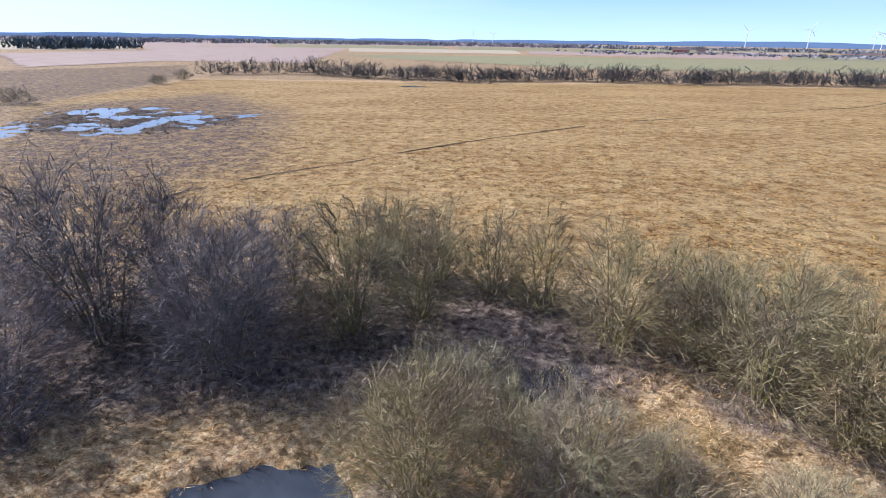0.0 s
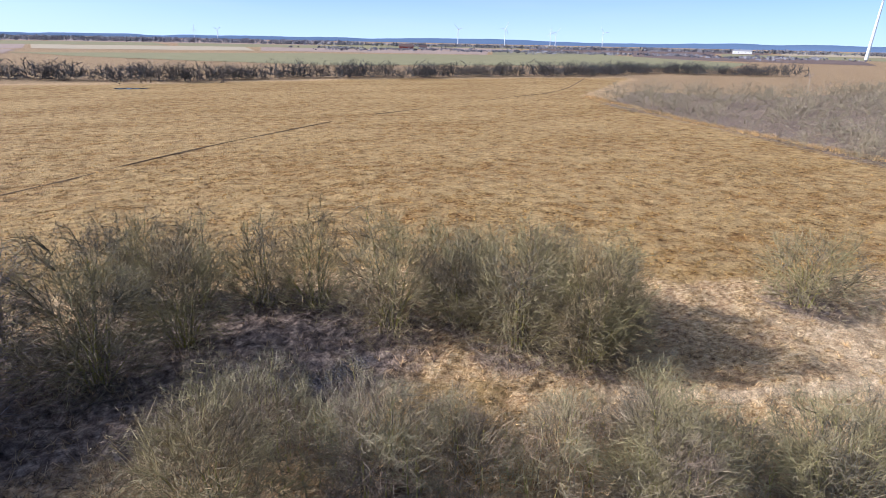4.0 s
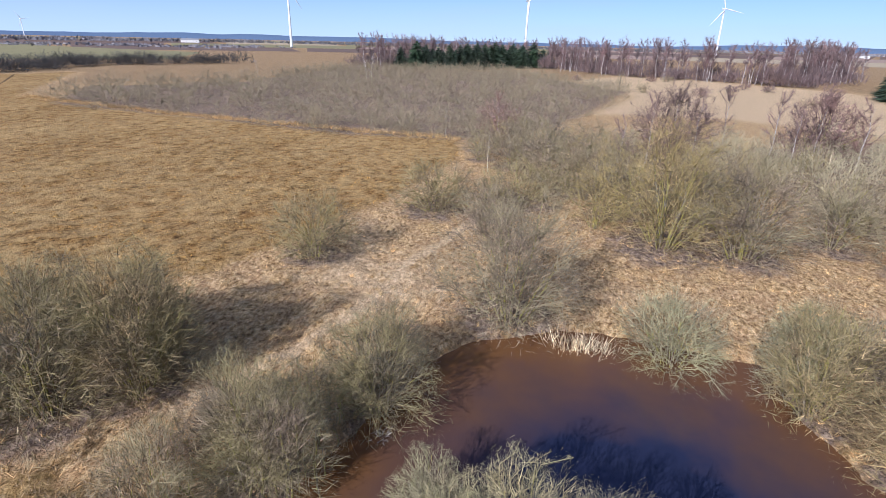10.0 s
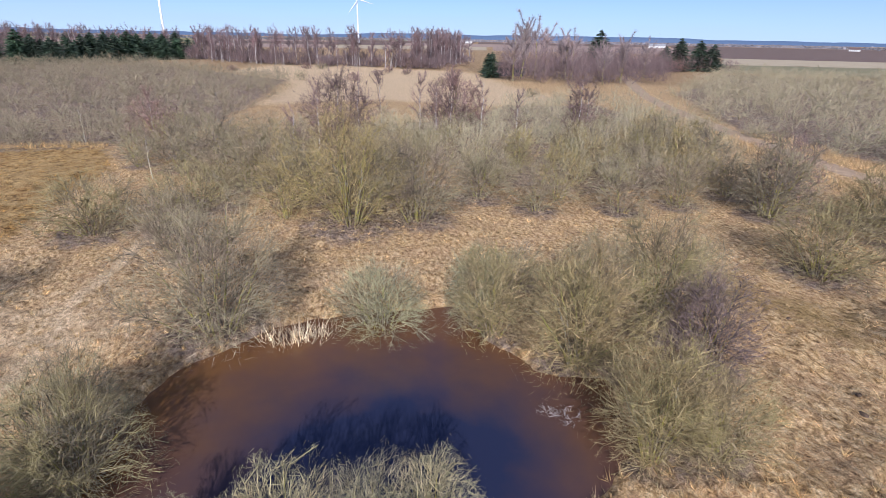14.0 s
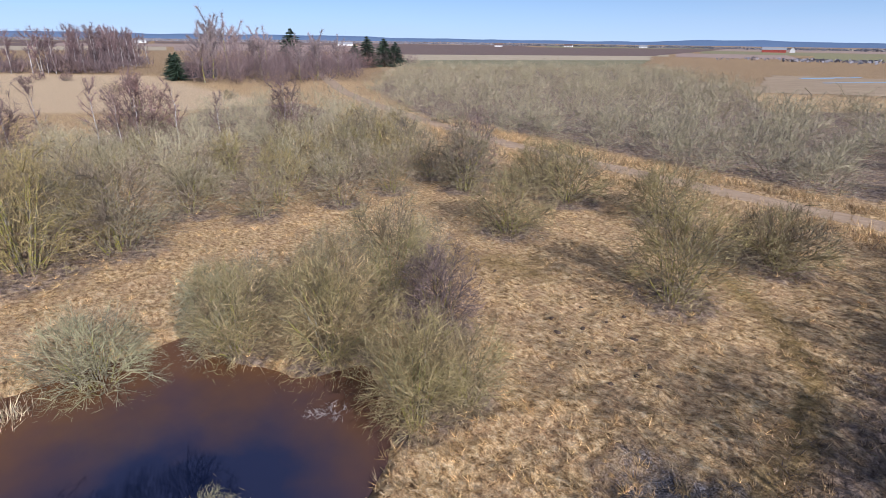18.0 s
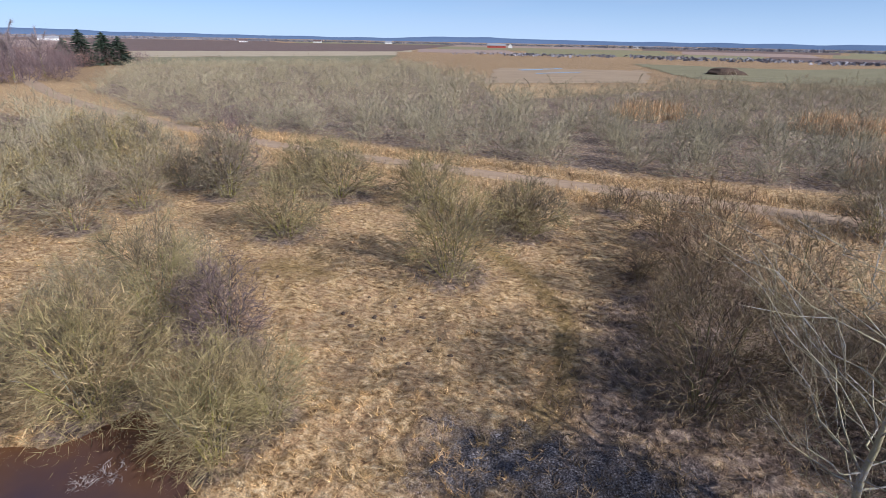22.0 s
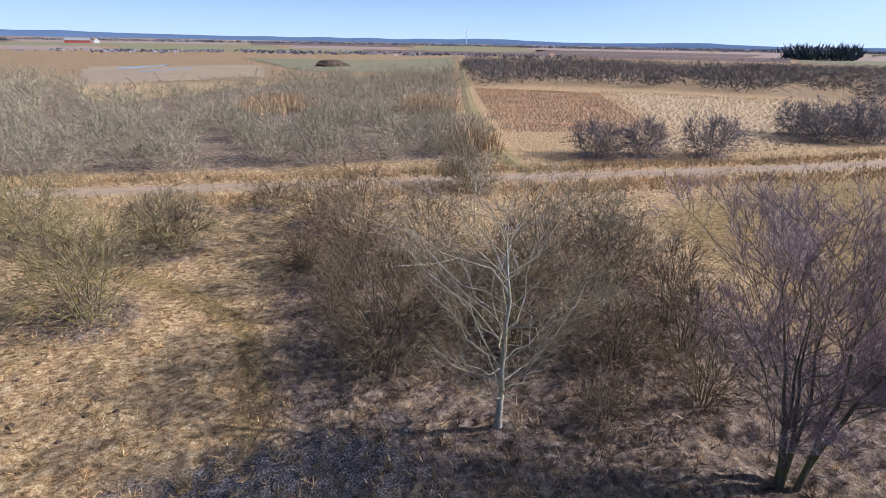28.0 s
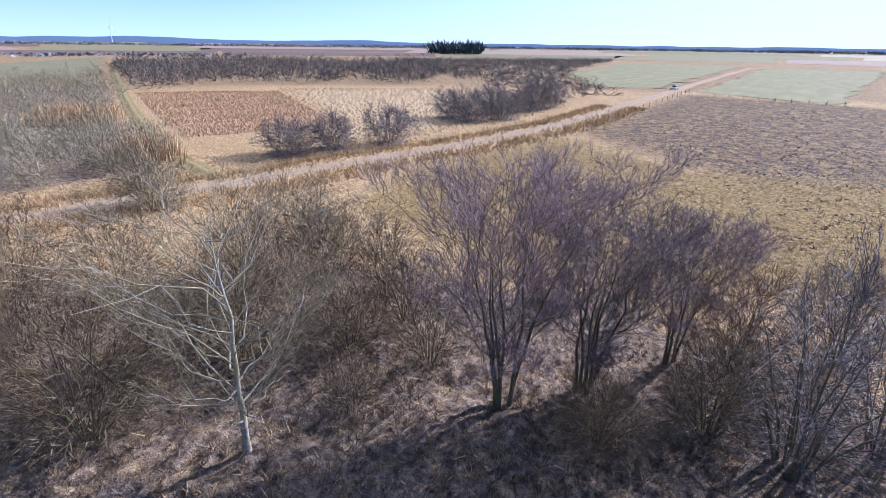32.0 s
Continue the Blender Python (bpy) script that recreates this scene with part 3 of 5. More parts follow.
def build_ground():
    rad = np.concatenate([[0.5], np.linspace(2.0, 8.5, 8), 8.9 * np.exp(np.arange(0, math.log(75 / 8.9), 0.0125)), 75.9 * np.exp(np.arange(0, math.log(125 / 75.9), 0.0115)), 129 * np.exp(np.linspace(0, math.log(4900 / 129), 78))])
    nr, na = len(rad), 740
    ang = np.linspace(0, 2 * np.pi, na, endpoint=False)
    xy = np.stack([np.outer(rad, np.cos(ang)), np.outer(rad, np.sin(ang))], -1).reshape(-1, 2)
    v = np.column_stack([xy, ground_height(xy)])
    i = (np.arange(nr - 1) * na)[:, None]
    j = np.arange(na)[None]
    j2 = (j + 1) % na
    q = np.stack([i + j, i + na + j, i + na + j2, i + j2], -1).reshape(-1, 4)
    cap = np.stack([np.zeros(na - 2, int), np.arange(1, na - 1), np.arange(2, na)], -1)
    me = mesh_np("ground", v, q, cap)
    me.polygons.foreach_set("use_smooth", np.ones(len(me.polygons), bool))
    r = np.linalg.norm(xy, axis=1)
    soft = 0.6 + r * 0.012
    trail = band(xy, [(15, 13.6), (19.9, 11.1), (23.9, 9.6), (28.9, 8.9), (32.6, 8.4), (38, 6.6), (44, 5)], 0.45, 0.5)
    pale = np.maximum.reduce([zone(xy, CLEARING, 9), trail * 0.95, 0.56 * zone(xy, BANKSIDE, 4), 0.58 * zone(xy, [(-128, -139), (-157, -102), (-169, -75), (-110, -42), (-48, -52), (-60, -62), (-75, -68), (-118, -128)], 8)])
    meadow = zone(xy, MEADOW, 1.0 + soft)
    dyke = band(xy, [(-25, 50), (-12, 60), (3, 76), (20, 92), (60, 118), (95, 150)], 0.6, 0.8)
    # grove outline runs past the trees so dark colour backs up their shadow
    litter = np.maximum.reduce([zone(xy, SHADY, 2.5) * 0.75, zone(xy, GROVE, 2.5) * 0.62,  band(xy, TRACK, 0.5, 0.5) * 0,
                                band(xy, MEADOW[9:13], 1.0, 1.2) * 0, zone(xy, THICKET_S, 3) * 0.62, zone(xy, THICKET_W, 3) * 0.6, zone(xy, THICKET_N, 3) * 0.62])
    # darker ground within each shrub's radius, fading outwards
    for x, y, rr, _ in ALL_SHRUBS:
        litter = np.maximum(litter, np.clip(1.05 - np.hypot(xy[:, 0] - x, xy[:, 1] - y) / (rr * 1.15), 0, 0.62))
    moss = np.maximum.reduce([zone(xy, YELLOW, 9) * 0.95, band(xy, TRACK, 1.4, 0.8) * 0.8, zone(xy, [(2, 13), (7, 20), (13, 17), (11, 11)], 3) * 0.7,
                              band(xy, [(4.5, -36.5), (0.5, -31.5), (-1.8, -26), (-1.5, -19), (1, -14)], 1.0, 1.2) * 0.75, zone(xy, [(20, -24), (24, -30), (14, -33), (10, -27)], 3) * 0.6])
    heath = np.maximum(zone(xy, HEATH_E, 12), zone(xy, HEATH_N, 12))
    heath = np.maximum(heath, 0.85 * zone(xy, [(-88, 112), (-60, 60), (-35, 42), (-18, 60), (-28, 110), (-60, 150)], 16))
    heath = np.maximum(heath, np.clip((r - 170) / 70, 0, 0.5) * (1 - meadow) * (1 - pale))
    reed = zone(xy, REEDBED, 4)
    wet = np.maximum.reduce([zone(xy, [(4.5, -12.5), (4, -17.5), (-1, -17.5), (-7, -16), (-7, -11), (-2, -12)], 2.5) * 0.75,
                             zone(xy, [(-1, 18), (7, 18.5), (8, 22), (-1, 21)], 1.5) * 0.6])
    mud = np.maximum.reduce([dyke * 0.5, zone(xy, POND, 0.9), zone(xy, POOL, 0.9) * 0.9, zone(xy, FLOOD, 5) * 0.6])
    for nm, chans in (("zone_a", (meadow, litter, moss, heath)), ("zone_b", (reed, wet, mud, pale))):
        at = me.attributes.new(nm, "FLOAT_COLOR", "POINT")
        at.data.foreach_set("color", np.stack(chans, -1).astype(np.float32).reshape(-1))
    ob = part("ground", me, GROUND)
    return tagged(ob, "boggy ground of straw, golden sedge and heath", "ground", kind="structure")


def sheet(name, pts, z, material, label, category="field", fine=0.0, seed=1):
    """A flat irregular sheet laid on the ground; fine breaks up its border."""
    rng = np.random.default_rng(seed)
    out = []
    n = len(pts)
    for i in range(n):
        a, b = np.array(pts[i], float), np.array(pts[(i + 1) % n], float)
        k = max(1, int(np.linalg.norm(b - a) / fine)) if fine else 1
        for s in range(k):
            p = a + (b - a) * s / k
            out.append(p + (rng.normal(0, fine * 0.3, 2) if fine else 0))
    bm = bmesh.new()
    vs = [bm.verts.new((x, y, z)) for x, y in out]
    bm.faces.new(vs)
    bmesh.ops.recalc_face_normals(bm, faces=bm.faces)
    if bm.faces[:][0].normal.z < 0:
        bmesh.ops.reverse_faces(bm, faces=bm.faces)
    bmesh.ops.triangulate(bm, faces=bm.faces)
    ob = part(name, bm_mesh(name, bm), material)
    return tagged(ob, label, category, kind="structure")


def strip(name, pts, half, z, material, label, category, crown=0.06):
    """A road of smoothed bends with a raised middle."""
    p = np.array(pts, float)
    for _ in range(3):
        q = np.empty((2 * len(p) - 2, 2))
        q[0::2], q[1::2] = p[:-1] * 0.75 + p[1:] * 0.25, p[:-1] * 0.25 + p[1:] * 0.75
        p = np.concatenate([p[:1], q, p[-1:]])
    fine = [p[0]]
    for a, b in zip(p[:-1], p[1:]):
        k = max(1, int(np.linalg.norm(b - a) / 2.0))
        fine += [a + (b - a) * (s + 1) / k for s in range(k)]
    p = np.array(fine)
    t = unit(np.gradient(p, axis=0))
    side = np.stack([-t[:, 1], t[:, 0]], -1)
    offs = np.array([-1.0, -0.72, -0.5, -0.25, 0.0, 0.25, 0.5, 0.72, 1.0])
    lift = np.array([-0.1, 0.0, -0.035, 0.02, 0.05, 0.02, -0.035, 0.0, -0.1]) * crown / 0.05
    rng = np.random.default_rng(4)
    v = np.empty((len(p), 9, 3))
    for i in range(9):
        w = half * offs[i] + (rng.normal(0, 0.16, len(p)) if i in (0, 8) else 0)
        v[:, i, :2] = p + side * np.reshape(w * np.ones(len(p)), (-1, 1))
        v[:, i, 2] = z + lift[i]
    i = (np.arange(len(p) - 1) * 9)[:, None]
    j = np.arange(8)[None]
    q = np.stack([i + j, i + 9 + j, i + 10 + j, i + j + 1], -1).reshape(-1, 4)[:, ::-1]
    me = mesh_np(name, v.reshape(-1, 3), q)
    me.polygons.foreach_set("use_smooth", np.ones(len(me.polygons), bool))
    return tagged(part(name, me, material), label, category, kind="structure")


# ---------------------------------------------------------------- shrubs and trees
def shrub_parts(seed, R, H, stems=14, subs=9, fans=5, tips=7, thick=0.009, spread=0.95, twig_len=0.45, leggy=0.15, crook=1.0, soft=0.8):
    """A bare shrub: (list of stem arrays, crown arrays). Stems fan out from the foot, branches leave the stems, fans of side twigs leave the branches and tips leave the side twigs; a lumpy dome holds them."""
    rng = np.random.default_rng(seed)
    ph = rng.uniform(0, 6.28, 4)
    dome = np.array([R, R, H])

    def swell(az, up):
        return 1 + 0.09 * np.sin(2 * az + ph[0]) + 0.09 * np.sin(3 * az + ph[1] + 2 * up) + 0.06 * np.sin(5 * az + ph[2] - 4 * up) + 0.04 * np.sin(11 * az + ph[3] + 9 * up)

    def hold(p, floor=0.03):
        q = p / dome
        q = np.concatenate([q[..., :2], np.maximum(q[..., 2:], 0) ** 1.4], -1)
        rho = np.maximum(np.linalg.norm(q, axis=-1), 1e-6)
        lim = 0.97 * swell(np.arctan2(q[..., 1], q[..., 0]), np.clip(q[..., 2] / rho, 0, 1))
        p = p * np.where(rho > lim, (lim + 0.35 * (rho - lim)) / rho, 1.0)[..., None]
        p[..., 2] = np.maximum(p[..., 2], floor)
        return p

    az = np.arange(stems) * 2.399 + rng.uniform(-0.5, 0.5, stems)
    u = np.sqrt((np.arange(stems) + 0.6) / stems) * spread
    top = np.sqrt(np.maximum(0.04, 1 - u ** 2))
    reach = np.stack([np.cos(az) * u * R, np.sin(az) * u * R, H * top], -1) * (swell(az, top) * rng.uniform(0.6, 0.9, stems))[:, None]
    root = np.stack([np.cos(az) * u * R * leggy, np.sin(az) * u * R * leggy, np.full(stems, -0.15)], -1)
    s = np.linspace(0, 1, 8)[None, :, None]
    mid = root + (reach - root) * np.array([0.42, 0.42, 0.62])
    path = (1 - s) ** 2 * root[:, None] + 2 * s * (1 - s) * mid[:, None] + s ** 2 * reach[:, None]
    path = path + np.cumsum(rng.normal(0, 0.03 * R * crook, path.shape), 1) * s
    size = (0.010 + 0.0060 * H) * rng.uniform(0.55, 1.25, stems)
    rad = np.maximum(size[:, None] * np.linspace(1, 0.2, 8)[None], thick * 0.6)
    stem_arrays = []
    for i in range(stems):
        v, q = tubes(path[i:i + 1], rad[i:i + 1], 5)
        stem_arrays.append((v, q, None))
    # branches from the stems towards places spread through the dome
    nb = stems * subs
    ba, bc = rng.uniform(0, 2 * np.pi, nb), rng.uniform(0.02, 1.0, nb)
    bs = np.sqrt(1 - bc ** 2)
    f = rng.uniform(0.3, 1.0, nb) ** 0.5 * 0.95 * swell(ba, bc)
    goal = np.stack([np.cos(ba) * bs * R * f, np.sin(ba) * bs * R * f, H * (bc * f) ** 0.71], -1)
    pts = path[:, 1:].reshape(-1, 3)
    gap = np.linalg.norm(goal[:, None] - pts[None] - np.array([0, 0, 0.25]), axis=2) + 0.25 * np.linalg.norm(pts / dome, axis=1)[None] * R
    near = np.argmin(gap + rng.uniform(0, 0.35 * R, gap.shape), 1)
    p0 = pts[near]
    i, k = near // 7, near % 7
    w0 = unit(path[i, k + 1] - path[i, k])
    d = goal - p0
    ln = np.linalg.norm(d, axis=1)[:, None]
    mid = p0 + d * 0.5 + (w0 - d / np.maximum(ln, 1e-6)) * ln * 0.22 + rng.normal(0, 0.09 * crook, d.shape) * ln
    bp = np.stack([p0, mid, goal], 1)
    bp[:, :, 2] = np.maximum(bp[:, :, 2], 0.04)
    bv, bq = tubes(bp, (thick * rng.uniform(0.6, 1.5, nb))[:, None] * np.array([1.2, 0.95, 0.6])[None], 3, 2)
    # fans of side twigs
    nf = nb * fans
    uf = rng.uniform(0.2, 1.0, nf)
    f0, fw = along(bp, np.repeat(np.arange(nb), fans), uf)
    out = unit(f0 / dome + 1e-6)
    way = unit(fw * 0.55 + out * 0.5 + np.array([0, 0, 0.08]) + rng.normal(0, 0.5, (nf, 3)))
    f1 = hold(f0 + way * (twig_len * 1.8 * rng.uniform(0.5, 1.25, nf))[:, None])
    fv, ft = spikes(f0, f1, thick * 0.68 * rng.uniform(0.6, 1.3, nf), out + rng.normal(0, 0.6, (nf, 3)))
    # tips, and a soft outside of short ones
    nt = nf * tips
    t0, tw = along(np.stack([f0, f1], 1), np.repeat(np.arange(nf), tips), rng.uniform(0.1, 1.0, nt))
    out = unit(t0 / dome + 1e-6)
    way = unit(tw * 0.6 + out * 0.4 + np.array([0, 0, 0.08]) + rng.normal(0, 0.5, (nt, 3)))
    t1 = hold(t0 + way * (twig_len * 1.08 * rng.uniform(0.45, 1.1, nt))[:, None])
    tv, tt = spikes(t0, t1, thick * 0.52 * rng.uniform(0.6, 1.2, nt), out + rng.normal(0, 0.7, (nt, 3)), True)
    no = int(nt * soft)
    oa, oc = rng.uniform(0, 2 * np.pi, no), rng.uniform(0.0, 1.0, no)
    out = np.stack([np.cos(oa) * np.sqrt(1 - oc ** 2), np.sin(oa) * np.sqrt(1 - oc ** 2), oc], -1)
    deep = rng.random(no) < 0.42
    o0 = out * dome * (np.where(deep, rng.uniform(0.15, 0.8, no), rng.uniform(0.6, 1.0, no)) * swell(oa, oc))[:, None]
    o0[:, 2] = H * np.maximum(o0[:, 2] / H, 0) ** 0.71
    way = unit(out * 0.7 + np.array([0, 0, 0.12]) + rng.normal(0, 0.52, (no, 3)))
    o1 = hold(o0 + way * (twig_len * np.where(deep, 1.6, 0.95) * rng.uniform(0.5, 1.2, no))[:, None])
    ov, ot = spikes(o0, o1, thick * np.where(deep, 1.5, 0.54) * rng.uniform(0.6, 1.1, no), out + rng.normal(0, 0.6, (no, 3)), True)
    return stem_arrays, join([(bv, bq, None), (fv, None, ft), (tv, None, tt), (ov, None, ot)])


def dome_twigs(seed, n, thick):
    """A round unit crown of fanned twigs, for shrubs that stand far off."""
    stems, subs, fans = (5, 4, 3) if n > 300 else (4, 3, 2)
    tips = max(2, int((n - stems * subs * (8 + 2 * fans)) / (1.8 * stems * subs * fans)))
    st, crown = shrub_parts(seed, 1.0, 1.0, stems, subs, fans, tips, thick, 0.95, 0.16, 0.25)
    v, q, t = crown
    return v, q, t


def shrub(name, x, y, R, H, twig, bark, label, seed, group="", dense=1.0, thick=0.0121, stems=15, twig_len=0.42, leggy=0.15, spread=0.95):
    """A near shrub as a thing of its own: stems and a crown of twigs."""
    base = new(name)
    base.empty_display_size = 0.3
    far = max(0.7, math.hypot(x, y) / 20)
    thick, n_tw = thick * far ** 0.62, float(np.clip(360 * R * H * far ** -0.74, 1000, 7800) * dense)
    tips = 7
    fans = 5 if n_tw > 2000 else 4
    subs = max(3, round(n_tw / (tips * fans * stems)))
    st, crown = shrub_parts(seed, R * 1.08, H * (1.04 if far < 1.3 else 1.16), stems, subs, fans, tips, thick, spread, twig_len, leggy)
    for a in st:
        part("stem", mesh_np("stem", *a), bark, base)
    part("crown", mesh_np("crown", *crown), twig, base)
    base.location = (x, y, float(ground_height(np.array([[x, y]]))[0]) if math.hypot(x, y) < 150 else 0)
    return tagged(base, label, "shrub", group)


def tree(name, x, y, H, R, twig, bark, label, seed, trunks=1, limbs=26, sub=7, fans=6, twigs=5, thick=0.012, first=0.22, girth=0.16, lean=0.05, rise=0.55):
    """A bare tree: trunk or trunks, limbs that are parts of their own, and a crown of twigs."""
    rng = np.random.default_rng(seed)
    base = new(name)
    base.empty_display_size = 0.3
    limb_paths = []
    for k in range(trunks):
        a = rng.uniform(0, 6.28) + k * 2.4
        tilt = lean * (1 if trunks == 1 else rng.uniform(0.8, 2.4))
        hh = 0.84 * H * (1 if k == 0 else rng.uniform(0.78, 0.97))
        s = np.linspace(0, 1, 10)
        foot = np.array([math.cos(a), math.sin(a), 0]) * (0 if trunks == 1 else 0.28)
        tp = foot + np.stack([math.cos(a) * tilt * hh * s ** 1.3, math.sin(a) * tilt * hh * s ** 1.3, hh * s - 0.2], -1)
        tp[:, :2] += np.cumsum(rng.normal(0, 0.02 * hh, (10, 2)), 0) * s[:, None]
        g = girth * (1 if trunks == 1 else 0.72)
        tr = g * (1 - 0.9 * s) + 0.006
        tr[0] *= 1.35
        v, q = tubes(tp[None], tr[None], 8)
        part("trunk", mesh_np("trunk", v, q), bark, base)
        n = max(4, limbs // trunks)
        ul = first + (0.97 - first) * (np.arange(n) + rng.uniform(0, 0.8, n)) / n
        p0, _ = along(tp[None], np.zeros(n, int), ul)
        az = np.arange(n) * 2.399 + rng.uniform(0, 0.7, n)
        way = unit(np.stack([np.cos(az), np.sin(az), rise * (0.35 + 1.3 * ul) + rng.normal(0, 0.12, n)], -1))
        ln = R * (0.55 + 0.75 * np.sin(np.pi * np.clip((ul - first) / (1.12 - first), 0, 1)) ** 0.8) * rng.uniform(0.75, 1.1, n)
        lp = bend(p0, way, ln, np.stack([0 * az, 0 * az, np.full(n, 0.3)], -1), 7, rng, 0.02)
        lp[:, 1:] += np.cumsum(rng.normal(0, 0.05 if trunks == 1 else 0.032, (n, 6, 3)), 1) * ln[:, None, None]
        lp[..., 2] = np.where(lp[..., 2] > 0.82 * H, 0.82 * H + (lp[..., 2] - 0.82 * H) * 0.4, lp[..., 2])
        lr = (g * (0.25 if trunks == 1 else 0.19) * (1.1 - 0.7 * ul) * rng.uniform(0.6, 1.3, n))[:, None] * np.linspace(1, 0.2, 7)[None] + 0.004
        for i in range(n):
            v, q = tubes(lp[i:i + 1], lr[i:i + 1], 5)
            part("limb", mesh_np("limb", v, q), bark, base)
        limb_paths.append(lp)
    lp = np.concatenate(limb_paths)
    n = len(lp)
    ns = n * sub
    which = np.repeat(np.arange(n), sub)
    us = rng.uniform(0.2, 1.0, ns)
    p0, w0 = along(lp, which, us)
    way = unit(w0 * 0.8 + rng.normal(0, 0.5, (ns, 3)) + np.array([0, 0, 0.25]))
    ln = R * rng.uniform(0.22, 0.5, ns) * (1.25 - 0.6 * us)
    sp = bend(p0, way, ln, np.tile([0, 0, 0.22], (ns, 1)), 5, rng, 0.03)
    sp[:, 1:] += np.cumsum(rng.normal(0, 0.05, (ns, 4, 3)), 1) * ln[:, None, None]
    sp[..., 2] = np.where(sp[..., 2] > 0.9 * H, 0.9 * H + (sp[..., 2] - 0.9 * H) * 0.5, sp[..., 2])
    sv, sq = tubes(sp, (thick * 1.2 * rng.uniform(0.7, 1.4, ns))[:, None] * np.linspace(1, 0.4, 5)[None], 3)
    # side twigs of the branches, and tips on them
    nf = ns * fans
    f0, fw = along(sp, np.repeat(np.arange(ns), fans), rng.uniform(0.12, 1.0, nf))
    way = unit(fw * 0.8 + rng.normal(0, 0.45, (nf, 3)) + np.array([0, 0, 0.25]))
    f1 = f0 + way * (R * rng.uniform(0.09, 0.2, nf))[:, None]
    fv, ft = spikes(f0, f1, thick * 0.8 * rng.uniform(0.7, 1.2, nf))
    nt = nf * twigs
    t0, tw = along(np.stack([f0, f1], 1), np.repeat(np.arange(nf), twigs), rng.uniform(0.15, 1.0, nt))
    way = unit(tw * 0.8 + rng.normal(0, 0.42, (nt, 3)) + np.array([0, 0, 0.2]))
    tv, tt = spikes(t0, t0 + way * (R * rng.uniform(0.05, 0.12, nt))[:, None], thick * 0.75 * rng.uniform(0.5, 1.1, nt), None, True)
    tagged(part("branch_work", mesh_np("branch_work", sv, sq), bark, base), kind="stuff")
    part("crown", mesh_np("crown", *join([(fv, None, ft), (tv, None, tt)])), twig, base)
    base.location = (x, y, float(ground_height(np.array([[x, y]]))[0]) if math.hypot(x, y) < 150 else 0)
    return tagged(base, label, "tree")


def scatter(poly, gap, seed, keep=1.0):
    """Places on a shaken grid inside a polygon."""
    rng = np.random.default_rng(seed)
    p = np.array(poly, float)
    lo, hi = p.min(0), p.max(0)
    gx, gy = np.meshgrid(np.arange(lo[0], hi[0], gap), np.arange(lo[1], hi[1], gap))
    xy = np.stack([gx.ravel(), gy.ravel()], -1) + rng.uniform(-0.55, 0.55, (gx.size, 2)) * gap
    xy = xy[inside(xy, poly)]
    return xy[rng.random(len(xy)) < keep]


def thicket(name, places, low, high, wide, twig, label, seed, twigs=150, thick=0.014):
    """Many shrubs as one stretch of undergrowth."""
    rng = np.random.default_rng(seed)
    protos = [dome_twigs(seed * 31 + k, int(twigs * 1.4), thick) for k in range(6)]
    places = np.array(places)
    tall = low + (high - low) * np.clip(lattice(places, 14.0, seed) * 0.9 + rng.uniform(-0.35, 0.6, len(places)), -0.2, 1.3)
    out = []
    for (x, y), H in zip(places, tall):
        v, q, t = protos[rng.integers(0, 6)]
        a = rng.uniform(0, 6.28)
        R = wide * rng.uniform(0.75, 1.3)
        ca, sa = math.cos(a), math.sin(a)
        w = np.column_stack([(v[:, 0] * ca - v[:, 1] * sa) * R + x, (v[:, 0] * sa + v[:, 1] * ca) * R + y, v[:, 2] * H])
        out.append((w, q, t))
    ob = part(name, mesh_np(name, *join(out)), twig)
    return tagged(ob, label, "thicket", kind="stuff")


def tufts(name, xy, length, wide, material, label, seed, blades=5, lean=0.7, drift=(0.0, 0.0), rise=1.0):
    """Clumps of dry blades rooted in the ground."""
    rng = np.random.default_rng(seed)
    n = len(xy)
    z = ground_height(xy)
    root = np.column_stack([xy, z - 0.03])
    root = np.repeat(root, blades, 0)
    m = n * blades
    root[:, :2] += rng.normal(0, wide * 2.2, (m, 2))
    way = np.column_stack([rng.normal(drift[0], lean, m), rng.normal(drift[1], lean, m), np.full(m, rise)])
    L = length * rng.uniform(0.5, 1.2, m) * np.repeat(rng.uniform(0.6, 1.3, n), blades)
    tip = root + unit(way) * L[:, None]
    tip[:, 2] = np.maximum(tip[:, 2], root[:, 2] + 0.05)
    v, t = spikes(root, tip, wide * rng.uniform(0.5, 1.2, m))
    ob = part(name, mesh_np(name, v, None, t), material)
    return tagged(ob, label, "grass", kind="stuff")


# ---------------------------------------------------------------- setting
build_ground()
F_GREEN = mat_field("young_green_field", (0.255, 0.23, 0.115), (0.35, 0.31, 0.165))
F_PINK = mat_field("pinkish_heath_field", (0.34, 0.24, 0.19), (0.48, 0.36, 0.28))
F_BEIGE = mat_field("stubble_field", (0.44, 0.35, 0.23), (0.56, 0.46, 0.31))
F_BROWN = mat_field("ploughed_field", (0.16, 0.11, 0.09), (0.25, 0.18, 0.145))
F_TAN = mat_field("wet_straw_field", (0.34, 0.25, 0.155), (0.47, 0.35, 0.22))
F_OLIVE = mat_field("grey_green_field", (0.22, 0.20, 0.11), (0.32, 0.28, 0.16))
# blue of the mirrored sky is put into the pond's middle, over brown shallows
WATER = mat_water("brown_pond_water", (0.024, 0.028, 0.06), (0.145, 0.070, 0.027), 0.03, (13.5, -4.0, -0.2), 11.0)
WATER_GREY = mat_water("shallow_grey_water", (0.03, 0.035, 0.045), (0.09, 0.095, 0.11), 0.05)


